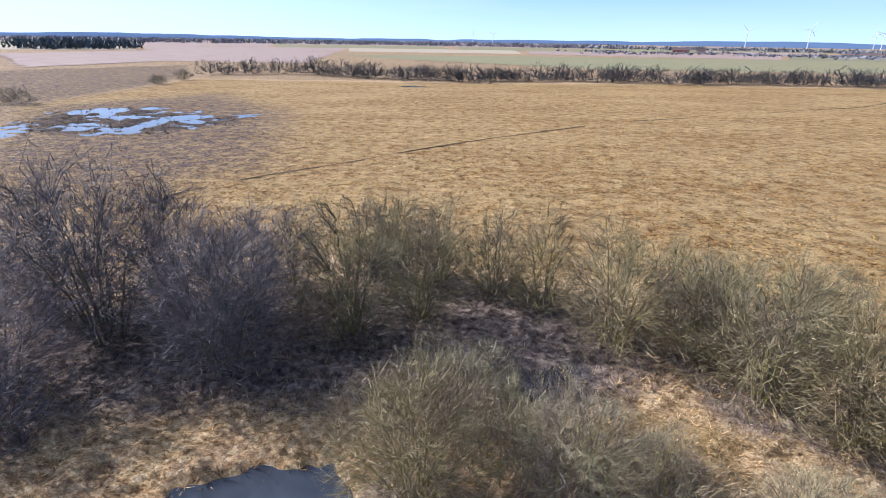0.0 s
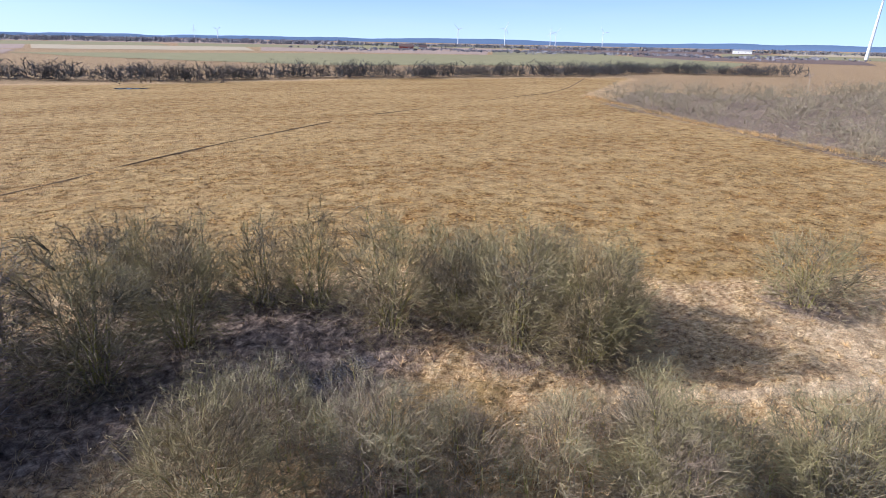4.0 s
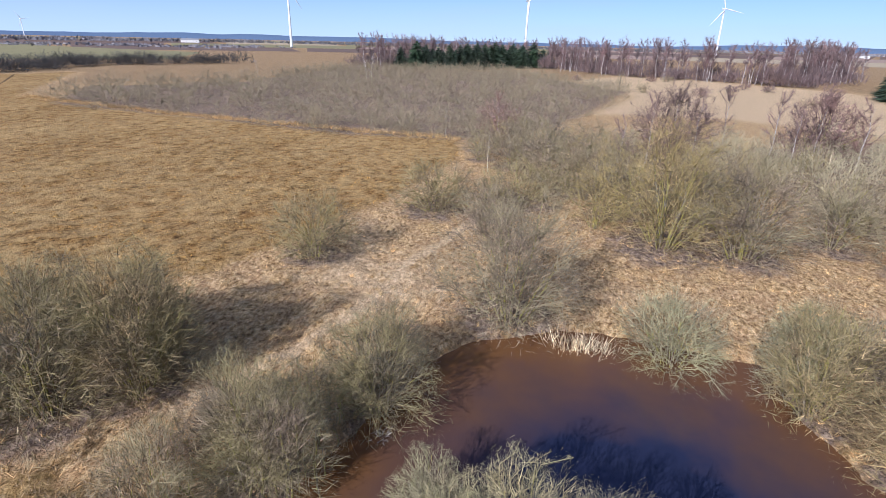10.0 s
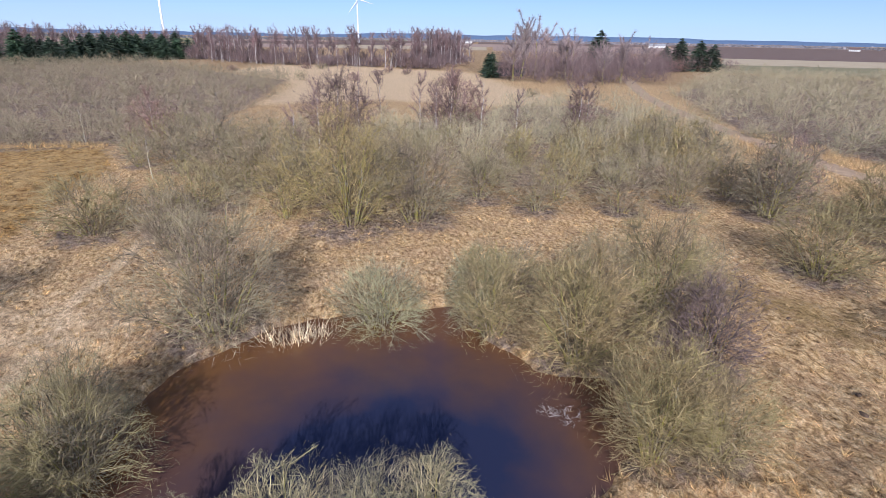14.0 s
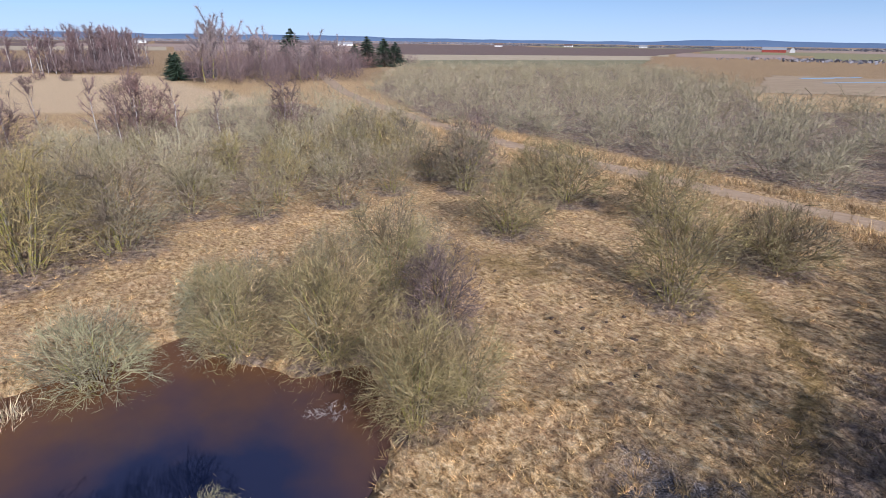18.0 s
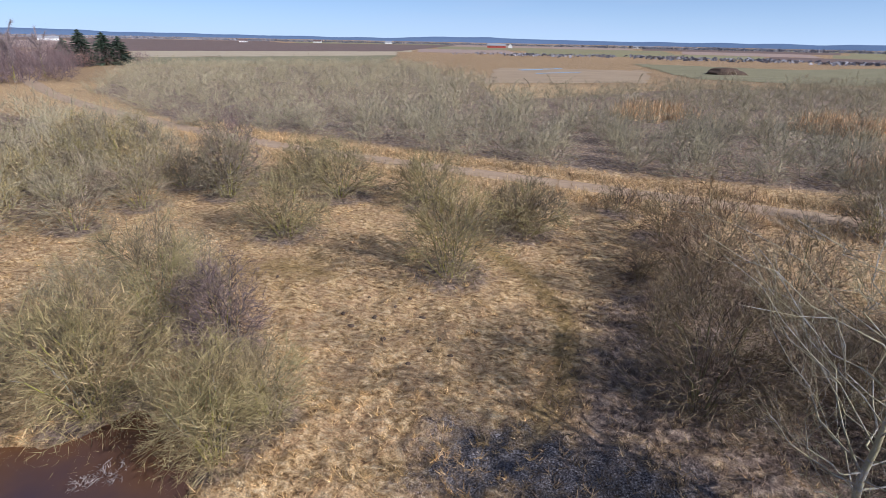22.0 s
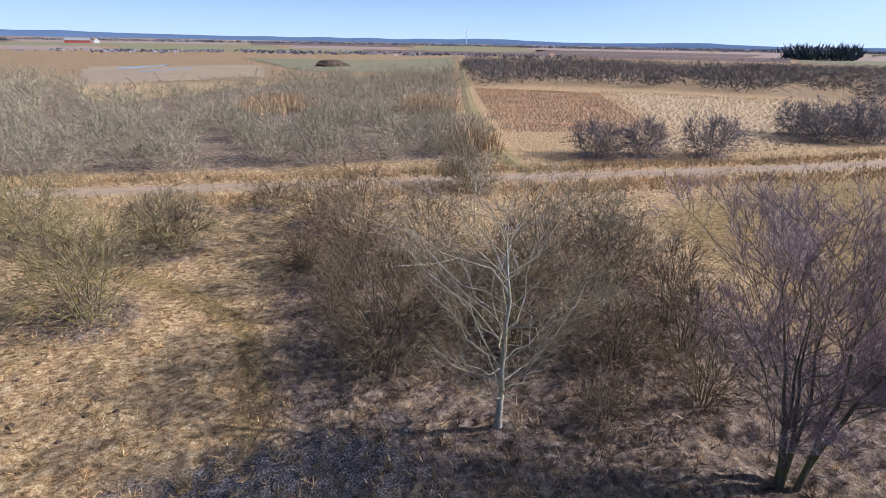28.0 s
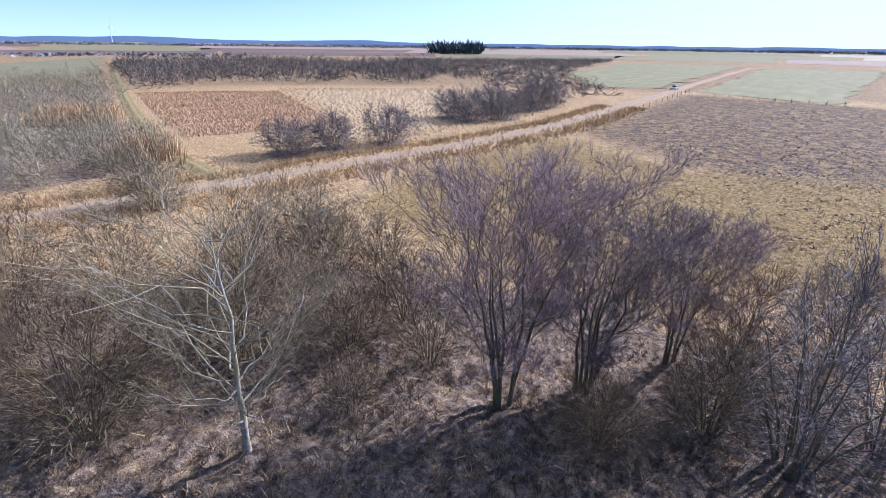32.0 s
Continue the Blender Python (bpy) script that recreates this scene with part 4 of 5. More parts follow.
def grown(poly, by):
    c = np.mean(np.array(poly), 0)
    return [tuple(np.array(p) + unit(np.array(p, float) - c) * by) for p in poly]


sheet("pond_water", grown(POND, 0.9), -0.22, WATER, "still reddish-brown pond water mirroring the blue sky", "water")
sheet("pool_water", grown(POOL, 0.8), -0.24, WATER_GREY, "grey shallow water with ice and dead stalks", "water")
sheet("flood_water", grown(FLOOD, 4), -0.20, WATER_GREY, "blue flood water between sedge tussocks", "water")
sheet("far_flood_water", grown(FLOOD_FAR, 2), -0.17, WATER_GREY, "narrow blue flood water in the meadow", "water")
for nm, pts, z, m, lb in (
        ("green_field", [(-36, 431), (85, 314), (245, 307), (328, 246), (480, 330), (579, 639), (450, 568), (125, 575), (-103, 528)], 0.10, F_GREEN, "flat green field of young crop"),
        ("heath_field", [(-190, 250), (-166, 340), (-83, 337), (-119, 646), (-292, 642), (-332, 422)], 0.08, F_PINK, "pinkish dry heath field"),
        ("stubble_field", [(372, -434), (192, -663), (146, -504), (269, -315)], 0.10, F_BEIGE, "pale beige stubble field"),
        ("brown_field", [(269, -315), (146, -504), (103, -324), (202, -236)], 0.08, F_OLIVE, "grey-brown field"),
        ("ploughed_field", [(192, -663), (372, -434), (1000, -1000), (300, -1700)], 0.12, F_BROWN, "dark brown ploughed field"),
        ("wet_field", [(31, -315), (-50, -331), (-36, -228), (26, -191)], 0.08, F_TAN, "straw-coloured wet field"),
        ("crop_field", [(-55, -442), (-156, -400), (-270, -505), (-123, -240), (-60, -262)], 0.09, F_OLIVE, "grey-green field with wheel tracks"),
        ("green_field", [(-202, -55), (-298, -97), (-533, -118), (-530, -24), (-216, -35)], 0.10, F_GREEN, "green field beside the gravel road"),
        ("green_field", [(-202, -20), (-486, -6), (-487, 67), (-183, 17)], 0.10, F_GREEN, "green field across the gravel road")):
    sheet(nm, pts, z, m, lb, "field", 6.0, len(nm))
fg = np.random.default_rng(19)
far_soils = (F_PINK, F_BROWN, F_BEIGE, F_OLIVE, F_PINK, F_GREEN)
for r0, r1 in ((680, 940), (960, 1350), (1380, 1950), (2000, 3000)):
    az = 0.0
    while az < 355:
        w = fg.uniform(9, 24)
        pts = [(r * math.cos(radians(a)), r * math.sin(radians(a))) for r, a in ((r0, az + 0.3), (r1, az + 0.3 + fg.uniform(-2, 2)), (r1, az + w - 0.3), (r0, az + w - 0.3))]
        k = int(fg.integers(0, 6))
        sheet("far_field", pts, 0.05, far_soils[k], "far flat field on the plain", "field")
        az += w
for pts in ([(20, -296), (-2, -330), (-4, -324), (17, -289)], [(10, -268), (-12, -294), (-13, -290), (9, -264)]):
    sheet("field_water", pts, 0.13, WATER_GREY, "shallow blue water lying on the field", "water", 3.0, int(pts[0][0]))
TRACK_MOSS = mat_field("mossy_track", (0.22, 0.17, 0.07), (0.42, 0.32, 0.16), 0.6)
strip("track", TRACK, 1.7, 0.10, TRACK_MOSS, "mossy field track with two wheel ruts", "track", 0.12)
DITCH_MUD = mat_field("dark_ditch_mud", (0.10, 0.066, 0.037), (0.25, 0.165, 0.08), 0.8)
strip("ditch", [(-26, 48), (-22.7, 53), (-17.8, 58.2), (-11, 64), (-2.5, 73.7), (10.7, 85), (34.6, 103.5)], 0.26, 0.0, DITCH_MUD, "narrow dark ditch across the sedge meadow", "ditch", 0.03)
strip("ditch", [(34.6, 103.5), (62, 114.7), (84.5, 127), (112, 138), (165, 190)], 0.28, 0.0, DITCH_MUD, "narrow dark ditch across the sedge meadow", "ditch", 0.03)
strip("road", ROAD, 2.0, 0.16, GRAVEL, "pale gravel road with two worn wheel tracks", "road")

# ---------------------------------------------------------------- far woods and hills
# the blue of the air in between is put into the hills' colour
HILLS = mat_plain("haze_blue_hills", (0.15, 0.21, 0.32), 1.0, 0, 0.0, 0.25)


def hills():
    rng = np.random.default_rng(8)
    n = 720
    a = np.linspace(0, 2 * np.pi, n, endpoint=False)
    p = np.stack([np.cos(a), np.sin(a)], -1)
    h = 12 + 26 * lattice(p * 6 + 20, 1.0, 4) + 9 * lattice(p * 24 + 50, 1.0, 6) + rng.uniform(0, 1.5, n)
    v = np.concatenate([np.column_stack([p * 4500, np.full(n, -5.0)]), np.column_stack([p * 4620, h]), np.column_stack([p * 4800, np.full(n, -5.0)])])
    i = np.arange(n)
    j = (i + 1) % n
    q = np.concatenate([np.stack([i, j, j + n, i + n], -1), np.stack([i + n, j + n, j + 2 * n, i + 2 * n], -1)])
    tagged(part("backdrop", mesh_np("backdrop", v, q[:, ::-1]), HILLS), "low wooded hills on the horizon, blue haze in their colour", "hills", kind="structure")


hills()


def wood_row(name, places, low, high, wide, material, label, seed, rays=26, fat=0.17):
    """Far trees, each a ragged clump of crossing points."""
    rng = np.random.default_rng(seed)
    places = np.array(places, float)
    n = len(places)
    h = np.repeat(rng.uniform(low, high, n), rays)
    root = np.repeat(np.column_stack([places, np.zeros(n)]), rays, 0)
    m = n * rays
    root[:, :2] += rng.normal(0, wide * 0.45, (m, 2))
    root[:, 2] = h * rng.uniform(0, 0.55, m)
    way = unit(np.column_stack([rng.normal(0, 0.5, (m, 2)), np.full(m, 0.9)]))
    tip = root + way * (h - root[:, 2] * 0.8)[:, None] * rng.uniform(0.45, 0.95, m)[:, None]
    v, t = spikes(root, tip, wide * fat * rng.uniform(0.5, 1.2, m), None, True)
    return tagged(part(name, mesh_np(name, v, None, t), material), label, "trees", kind="stuff")


def row_places(pts, gap, jitter, seed):
    rng = np.random.default_rng(seed)
    out = []
    for a, b in zip(pts[:-1], pts[1:]):
        a, b = np.array(a, float), np.array(b, float)
        k = max(1, int(np.linalg.norm(b - a) / gap))
        out += [a + (b - a) * (s + rng.uniform(0, 1)) / k + rng.normal(0, jitter, 2) for s in range(k)]
    return out


def ring_places(az0, az1, dist, gap, jitter, seed):
    n = max(3, int(abs(az1 - az0) / 4))
    az = np.radians(np.linspace(az0, az1, n))
    return row_places([(dist * math.cos(a), dist * math.sin(a)) for a in az], gap, jitter, seed)


for k, (a0, a1, dist, hi, jit) in enumerate(((40, 128, 1500, 12, 60), (30, 75, 900, 5, 60), (75, 130, 2300, 14, 90), (-10, 45, 1700, 13, 80), (-60, -10, 2100, 12, 80),
                                             (-110, -60, 1900, 10, 80), (-150, -100, 2000, 12, 90), (-195, -140, 2400, 14, 120), (-125, -85, 620, 4, 30))):
    wood_row("far_woodland", ring_places(a0, a1, dist, 3.0, jit, k), hi * 0.5, hi, 14, FAR_TWIGS, "far bare woodland on the plain, toned for haze", 40 + k, 9)
wood_row("far_spruce_wood", scatter([(-330, 640), (-440, 690), (-470, 600), (-380, 540)], 11, 3), 9, 14, 7, NEEDLES_FAR, "dark block of far conifers, toned blue for haze", 60, 16)
wood_row("far_spruce_wood", scatter([(-733, -455), (-790, -490), (-830, -425), (-770, -390)], 9, 3), 14, 24, 9, NEEDLES_FAR, "dark clump of far conifers, toned blue for haze", 61, 16)


# ---------------------------------------------------------------- thickets
def near_far(poly, gap, far_gap, cut, seed):
    a, b = scatter(poly, gap, seed), scatter(poly, far_gap, seed + 1)
    return a[np.hypot(a[:, 0], a[:, 1]) < cut], b[np.hypot(b[:, 0], b[:, 1]) >= cut]


for nm, poly, lo, hi, tw, lb, sd in (("willow_thicket", THICKET_N, 2.9, 5.4, TW_THICKET_N, "grey leafless willow thicket beyond the meadow", 11),
                                     ("willow_thicket", THICKET_S, 3.2, 5.6, TW_THICKET, "olive-grey leafless willow thicket beyond the road", 12),
                                     ("willow_thicket", THICKET_W, 3.2, 5.6, TW_THICKET, "mixed leafless thicket behind the pond", 13)):
    a, b = near_far(poly, 5.2, 7.0, 100, sd)
    if len(a):
        thicket(nm, a, lo, hi, 3.5, tw, lb, sd, 860, 0.0060)
    if len(b):
        thicket(nm, b, lo, hi * 1.1, 5.3, tw, lb, sd + 50, 380, 0.0066)
thicket("dark_thicket", scatter(DARK_W, 8.0, 14, 0.9), 4.0, 8.5, 7.0, TW_FAR, "dark bare thicket beyond the reed bed", 14, 210, 0.013)
thicket("low_plantation", scatter(PLANT_W, 8.5, 15), 2.8, 4.6, 7.0, TW_FAR, "low dark plantation of young trees", 15, 210, 0.012)
thicket("hedgerow", np.concatenate([row_places(HEDGE_N, 3.2, 2.0, 16), row_places(HEDGE_N[2:], 3.2, 5, 17)]), 4.6, 7.6, 6.0, TW_HEDGE, "dark grey bare hedgerow behind the meadow", 16, 340, 0.013)

# ---------------------------------------------------------------- near shrubs
seed = 100
for rows, twig, bark, label, kw in (
        (WILLOWS, TW_OLIVE, BARK_GREY, "olive-grey leafless willow bush", {"dense": 1.2}),
        (LOW_RED, TW_TAN, BARK_GREY, "brownish twiggy willow scrub with thin upright shoots", {"leggy": 0.75, "twig_len": 0.5, "stems": 26, "spread": 0.85}),
        (SALLOWS[:3], TW_BACKLIT, BARK_DARK, "spreading sallow with a rounded bare crown, twigs toned back-lit grey", {"leggy": 0.2, "dense": 1.3}),
        (SALLOWS[3:], TW_GREY, BARK_GREY, "grey spreading sallow with a rounded bare crown", {"leggy": 0.2, "dense": 1.25}),
        (YELLOWISH, TW_YELLOW, BARK_GREY, "yellowish lichen-grown willow with fanned stems", {"stems": 18}),
        (BANK, TW_PALE, BARK_GREY, "pale green willow bush at the edge of the pond", {"stems": 18}),
        (NEAR_BANK, TW_PALE, BARK_GREY, "pale green upright willow beside the pond", {"stems": 16, "leggy": 0.4}),
        (REDDISH, TW_RED, BARK_GREY, "reddish bare birch scrub", {}),
        (BROWN, TW_BROWN, BARK_DARK, "brown tangled leafless thicket bush", {}),
        (UNDERGROWTH, TW_BROWN, BARK_DARK, "brown tangled undergrowth beneath the alders", {"dense": 0.9}),
        (CLUMP_N[:5], TW_BACKLIT, BARK_DARK, "leafless sallow in a dense clump, twigs toned back-lit grey", {"dense": 1.25}),
        (CLUMP_N[5:], TW_OLIVE, BARK_GREY, "grey-olive leafless willow bush in a dense clump", {"dense": 1.1}),
        (SHOOTS, TW_TAN, BARK_GREY, "thin upright willow shoots near the bank", {"leggy": 0.75, "stems": 22, "dense": 0.65}),
        (BEHIND, TW_GREY, BARK_GREY, "grey leafless willow bush behind the pond", {"dense": 0.8}),
        (GREYS, TW_SILVER, BARK_DARK, "silver-grey bare alder bush", {"leggy": 0.2, "dense": 0.7})):
    for x, y, R, H in rows:
        seed += 1
        shrub("willow_bush", x, y, R, H, twig, bark, label, seed, "bushes round the pond", **kw)
for x, y, R, H in WILLOWS_FAR:
    seed += 1
    wet_side = x < -40 and y < 0
    shrub("willow_bush", x, y, R, H, TW_BACKLIT if wet_side else TW_GREY, BARK_GREY, "rounded willow bush by the reed bed, twigs toned back-lit grey" if wet_side else "grey-olive leafless willow bush", seed, "bushes round the pond", dense=1.6 if wet_side else 0.9, stems=9)

FILL = [(69, 11), (82, 6), (63, -7), (55, -31), (61, -62), (37, -49), (38, -30), (37.5, -22), (41, -3), (64, 3.5)]
stand = np.array([(x, y) for x, y, _, _ in ALL_SHRUBS])
fill_rng = np.random.default_rng(91)
for x, y in scatter(FILL, 5.2, 90):
    seed += 1
    if np.min(np.hypot(stand[:, 0] - x, stand[:, 1] - y)) > 3.2:
        tw, lb = ((TW_GREY, "grey-brown leafless willow bush"), (TW_OLIVE, "olive leafless willow bush"), (TW_YELLOW, "yellowish lichen-grown willow bush"))[fill_rng.integers(0, 3)]
        shrub("willow_bush", x, y, fill_rng.uniform(2.6, 3.8), fill_rng.uniform(3.6, 5.6), tw, BARK_GREY, lb + " in the scrub behind the pond", seed, "bushes round the pond", dense=0.55, stems=9)

# ---------------------------------------------------------------- trees
tree("poplar_tree", -9.6, -13.8, 9.8, 4.6, TW_TAN, BARK_PALE, "pale bare poplar with spreading white limbs", 7, limbs=40, sub=11, fans=6, twigs=3, girth=0.135, first=0.18, rise=0.5, thick=0.006)
tree("alder_tree", -17.2, -7.1, 10.8, 3.8, TW_ALDER, BARK_DARK, "dark bare alder with several trunks", 8, trunks=6, limbs=72, sub=10, fans=9, twigs=6, thick=0.0085, girth=0.125, first=0.25, rise=0.75, lean=0.07)
tree("alder_tree", -19.8, -4.5, 8.8, 3.3, TW_ALDER, BARK_DARK, "dark bare alder with leaning trunks", 9, trunks=6, limbs=66, sub=10, fans=9, twigs=6, thick=0.0085, girth=0.12, first=0.25, rise=0.6, lean=0.08)
tree("alder_tree", -24.1, -1.7, 7.2, 3.1, TW_ALDER, BARK_DARK, "smaller dark bare alder", 10, trunks=4, limbs=48, sub=10, fans=9, twigs=6, thick=0.0085, girth=0.10, first=0.25, rise=0.75, lean=0.09)

# ---------------------------------------------------------------- grass
rng = np.random.default_rng(77)


def ring_scatter(n, r0, r1, seed, power=1.0):
    g = np.random.default_rng(seed)
    r = r0 * (r1 / r0) ** (g.random(n) ** power)
    a = g.uniform(0, 2 * np.pi, n)
    return np.stack([r * np.cos(a), r * np.sin(a)], -1)


all_xy = ring_scatter(52000, 10, 75, 5, 0.9)
wetland = zone(all_xy, POND, 0.1) + zone(all_xy, POOL, 0.1) > 0.4
on_road = band(all_xy, ROAD, 2.3, 0.2) > 0.3
in_meadow = zone(all_xy, MEADOW, 1.5) > 0.5
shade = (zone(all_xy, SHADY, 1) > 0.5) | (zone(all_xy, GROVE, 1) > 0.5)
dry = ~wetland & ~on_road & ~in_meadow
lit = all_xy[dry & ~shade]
tufts("straw_tussocks", lit[14000:18500], 0.46, 0.017, GRASS_STRAW, "large tussocks of pale flopped straw", 25, 12, 0.95, (0.45, -0.2), 0.75)
tufts("dry_grass", lit[:14000], 0.34, 0.015, GRASS_STRAW, "pale flopped dry grass", 21, 5, 0.8, (0.35, -0.15), 0.7)
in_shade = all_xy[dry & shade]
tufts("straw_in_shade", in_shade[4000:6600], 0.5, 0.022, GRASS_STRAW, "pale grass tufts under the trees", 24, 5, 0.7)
# darker brown than the lit grass: tree shade is put into its colour
tufts("shaded_grass", in_shade[:4000], 0.4, 0.02, GRASS_HEATH, "dead grass and leaf litter, tree shade included in its brown", 22, 5, 0.9)
mead = ring_scatter(42000, 30, 150, 6, 0.8)
tufts("sedge_tussocks", mead[zone(mead, MEADOW, 1) > 0.5], 0.2, 0.04, GRASS_SEDGE, "golden sedge tussocks of the meadow", 23, 5, 0.7, (0.2, -0.1), 0.8)
flood_xy = scatter(FLOOD, 1.5, 87, 0.55)
tufts("flood_tussocks", flood_xy, 0.3, 0.09, GRASS_SEDGE, "brown sedge tussocks standing in the flood water", 88, 7, 0.6)


# ---------------------------------------------------------------- slim trees, conifers
def slim_tree(name, H, seed, twig, bark, R=0.17, rays=70, first=0.3, girth=0.011, thick=0.0022):
    """A tall bare birch with a pale trunk: built once and then copied."""
    rng = np.random.default_rng(seed)
    base = new(name)
    s = np.linspace(0, 1, 7)
    tp = np.stack([np.cumsum(rng.normal(0, 0.012, 7)) * H, np.cumsum(rng.normal(0, 0.012, 7)) * H, s * H - 0.2], -1)
    v, q = tubes(tp[None], (girth * H * (1.05 - 0.95 * s))[None], 6)
    part("trunk", mesh_np("trunk", v, q), bark, base)
    n = 16
    p0, _ = along(tp[None], np.zeros(n, int), rng.uniform(first, 0.95, n))
    az = rng.uniform(0, 6.28, n)
    way = unit(np.stack([np.cos(az), np.sin(az), rng.uniform(0.7, 1.6, n)], -1))
    lp = bend(p0, way, H * R * rng.uniform(0.7, 1.5, n), np.tile([0, 0, 0.2], (n, 1)), 4, rng, 0.05)
    lv, lq = tubes(lp, np.linspace(0.004, 0.0015, 4)[None] * H * np.ones((n, 1)), 3)
    t0, tw = along(lp, rng.integers(0, n, rays), rng.uniform(0.1, 1, rays))
    way = unit(tw * 0.7 + rng.normal(0, 0.5, (rays, 3)))
    tv, tt = spikes(t0, t0 + way * (H * rng.uniform(0.05, 0.12, rays))[:, None], np.full(rays, thick * H), None, True)
    part("crown", mesh_np("crown", *join([(lv, lq, None), (tv, None, tt)])), twig, base)
    return base


def spruce(name, H, seed, rays=650):
    """A conifer of drooping tiers: built once and then copied."""
    rng = np.random.default_rng(seed)
    base = new(name)
    s = np.linspace(0, 1, 4)
    tp = np.stack([0 * s, 0 * s, s * H - 0.2], -1)
    v, q = tubes(tp[None], (0.016 * H * (1.05 - s))[None], 6)
    part("trunk", mesh_np("trunk", v, q), BARK_DARK, base)
    u = rng.uniform(0.04, 1, rays) ** 0.8
    tier = np.round(u * 13) / 13 + rng.normal(0, 0.012, rays)
    az = rng.uniform(0, 6.28, rays)
    reach = H * 0.36 * (1.03 - tier) ** 0.6 * rng.uniform(0.45, 1.2, rays)
    a = np.stack([np.cos(az) * reach * 0.12, np.sin(az) * reach * 0.12, tier * H], -1)
    b = np.stack([np.cos(az) * reach, np.sin(az) * reach, tier * H - reach * rng.uniform(0.1, 0.5, rays)], -1)
    v, t = spikes(a, b, H * 0.02 * rng.uniform(0.7, 1.3, rays))
    part("needles", mesh_np("needles", v, None, t), NEEDLES, base)
    return base


def plant_copies(proto, rows, label, category, group, seed, sink=0.0, wide=1.0):
    """rows: x, y, factor. The first row takes the thing itself."""
    g = np.random.default_rng(seed)
    tagged(proto, label, category, group)
    for k, (x, y, f) in enumerate(rows):
        ob = proto if k == 0 else copy_thing(proto, Matrix())
        a = g.uniform(0, 6.28)
        ob.matrix_basis = Matrix.LocRotScale((x, y, -sink), Euler((0, 0, a)), (wide * f * g.uniform(0.9, 1.15), wide * f * g.uniform(0.9, 1.15), f))


g = np.random.default_rng(31)
birch_line = [(302, 108), (330, 98), (365, 90), (400, 86), (395, 66), (375, 30), (367, 10), (335, -12), (299, -32), (275, -60), (250, -91), (290, -125), (345, -150)]
places = [tuple(p) + (g.uniform(0.9, 1.25),) for p in row_places(birch_line, 2.0, 6.0, 32)]
for k in range(4):
    plant_copies(slim_tree("birch_tree", 14.0, 200 + k, TW_BIRCH, BARK_BIRCH, rays=500, thick=0.0040), places[k::4], "tall bare birch with a whitish trunk", "tree", "birches of the far wood", 33 + k)
wood_row("birch_undergrowth", row_places(birch_line, 2.4, 6.0, 36), 5, 10.5, 4.5, TW_BIRCH, "low bare scrub under the birches", 37, 130, 0.028)
near_birch = [(72, -15.4, 0.62), (69, -12, 0.55), (75, -19, 0.6), (77.6, -34.6, 0.62), (80, -30, 0.55), (74, -38, 0.56), (84, -37, 0.6), (71, -29, 0.5), (62.9, -47.8, 0.6), (64, -50, 0.5),
              (83.8, 7.7, 0.45), (61, -8, 0.45), (88, -26, 0.55), (67, -40, 0.45)]
for k in range(3):
    plant_copies(slim_tree("young_birch", 14.0, 210 + k, TW_RED, BARK_BIRCH, 0.2, 1100, 0.15, 0.011, 0.0022), near_birch[k::3], "young birch with reddish bare twigs", "tree", "birches in the thicket", 43 + k)
plant_copies(slim_tree("dead_birch", 10.0, 220, TW_SILVER, BARK_PALE, 0.14, 60, 0.25), [(177.4, 59.8, 1.0), (179.5, 62.5, 0.85), (186.4, 106.7, 0.68)], "pale bare birch rising above the thicket", "tree", "", 47)
plant_copies(slim_tree("dead_snag", 5.0, 221, TW_SILVER, BARK_PALE, 0.05, 12, 0.5, 0.016), [(82.6, 15.9, 1.0), (60.5, 6.6, 0.9)], "pale thin dead trunk at the meadow edge", "tree", "", 48)
plant_copies(slim_tree("bare_tree", 18.0, 222, TW_BELT, BARK_GREY, 0.26, 3600, 0.2, 0.014, 0.0020),
             [(194.8, -118.6, 1.08), (199, -126, 1.0), (186, -112, 0.95), (169.4, -98.8, 0.8), (168.4, -119.9, 0.78), (176, -128, 0.8), (156.4, -135.1, 0.75), (165, -142, 0.7), (205, -135, 0.9), (188, -150, 0.7),
              (172, -160, 0.7), (150, -122, 0.6), (215, -150, 0.8)], "tall grey bare tree beside the shed", "tree", "trees round the shed", 49)
thicket("tree_belt", scatter([(140, -104), (170, -96), (205, -108), (225, -160), (190, -190), (150, -150)], 6.0, 50), 8.0, 14.0, 4.5, TW_BIRCH, "brownish bare trees and scrub round the shed", 51, 420, 0.006)
thicket("rusty_scrub", scatter([(200, -200), (228, -196), (240, -235), (205, -245)], 6.0, 52), 4.0, 9.0, 4.5, TW_RED, "reddish-brown bare scrub below the spruces", 53, 300, 0.006)
spruces = [(307.5, 72, 0.75), (291, 61, 0.9), (300, 66, 0.85), (403, 75, 1.1), (310, 43, 1.12), (316, 50, 1.0), (339, 34, 1.0), (345, 27, 1.02), (341, 19, 0.9), (350, 14, 0.92), (322, 40, 1.08), (330, 38, 1.0), (300, 76, 0.8),
           (297, 55, 0.9), (352, 22, 0.95), (360, 8, 0.9), (229.7, -182.5, 1.5), (209.9, -216, 1.25), (209.8, -229, 1.18), (205, -233, 1.05), (215, -212, 0.95), (186, -99, 0.75), (193, -101, 0.7)]
spruces += [(x, y, g.uniform(0.6, 1.2)) for x, y in row_places([(292, 78), (300, 60), (318, 46), (340, 30), (365, 10)], 4.2, 5.0, 57)]
for k in range(3):
    plant_copies(spruce("spruce_tree", 12.0, 230 + k), spruces[k::3], "dark green spruce among bare trees", "tree", "spruces", 54 + k, 0.0, 1.75)

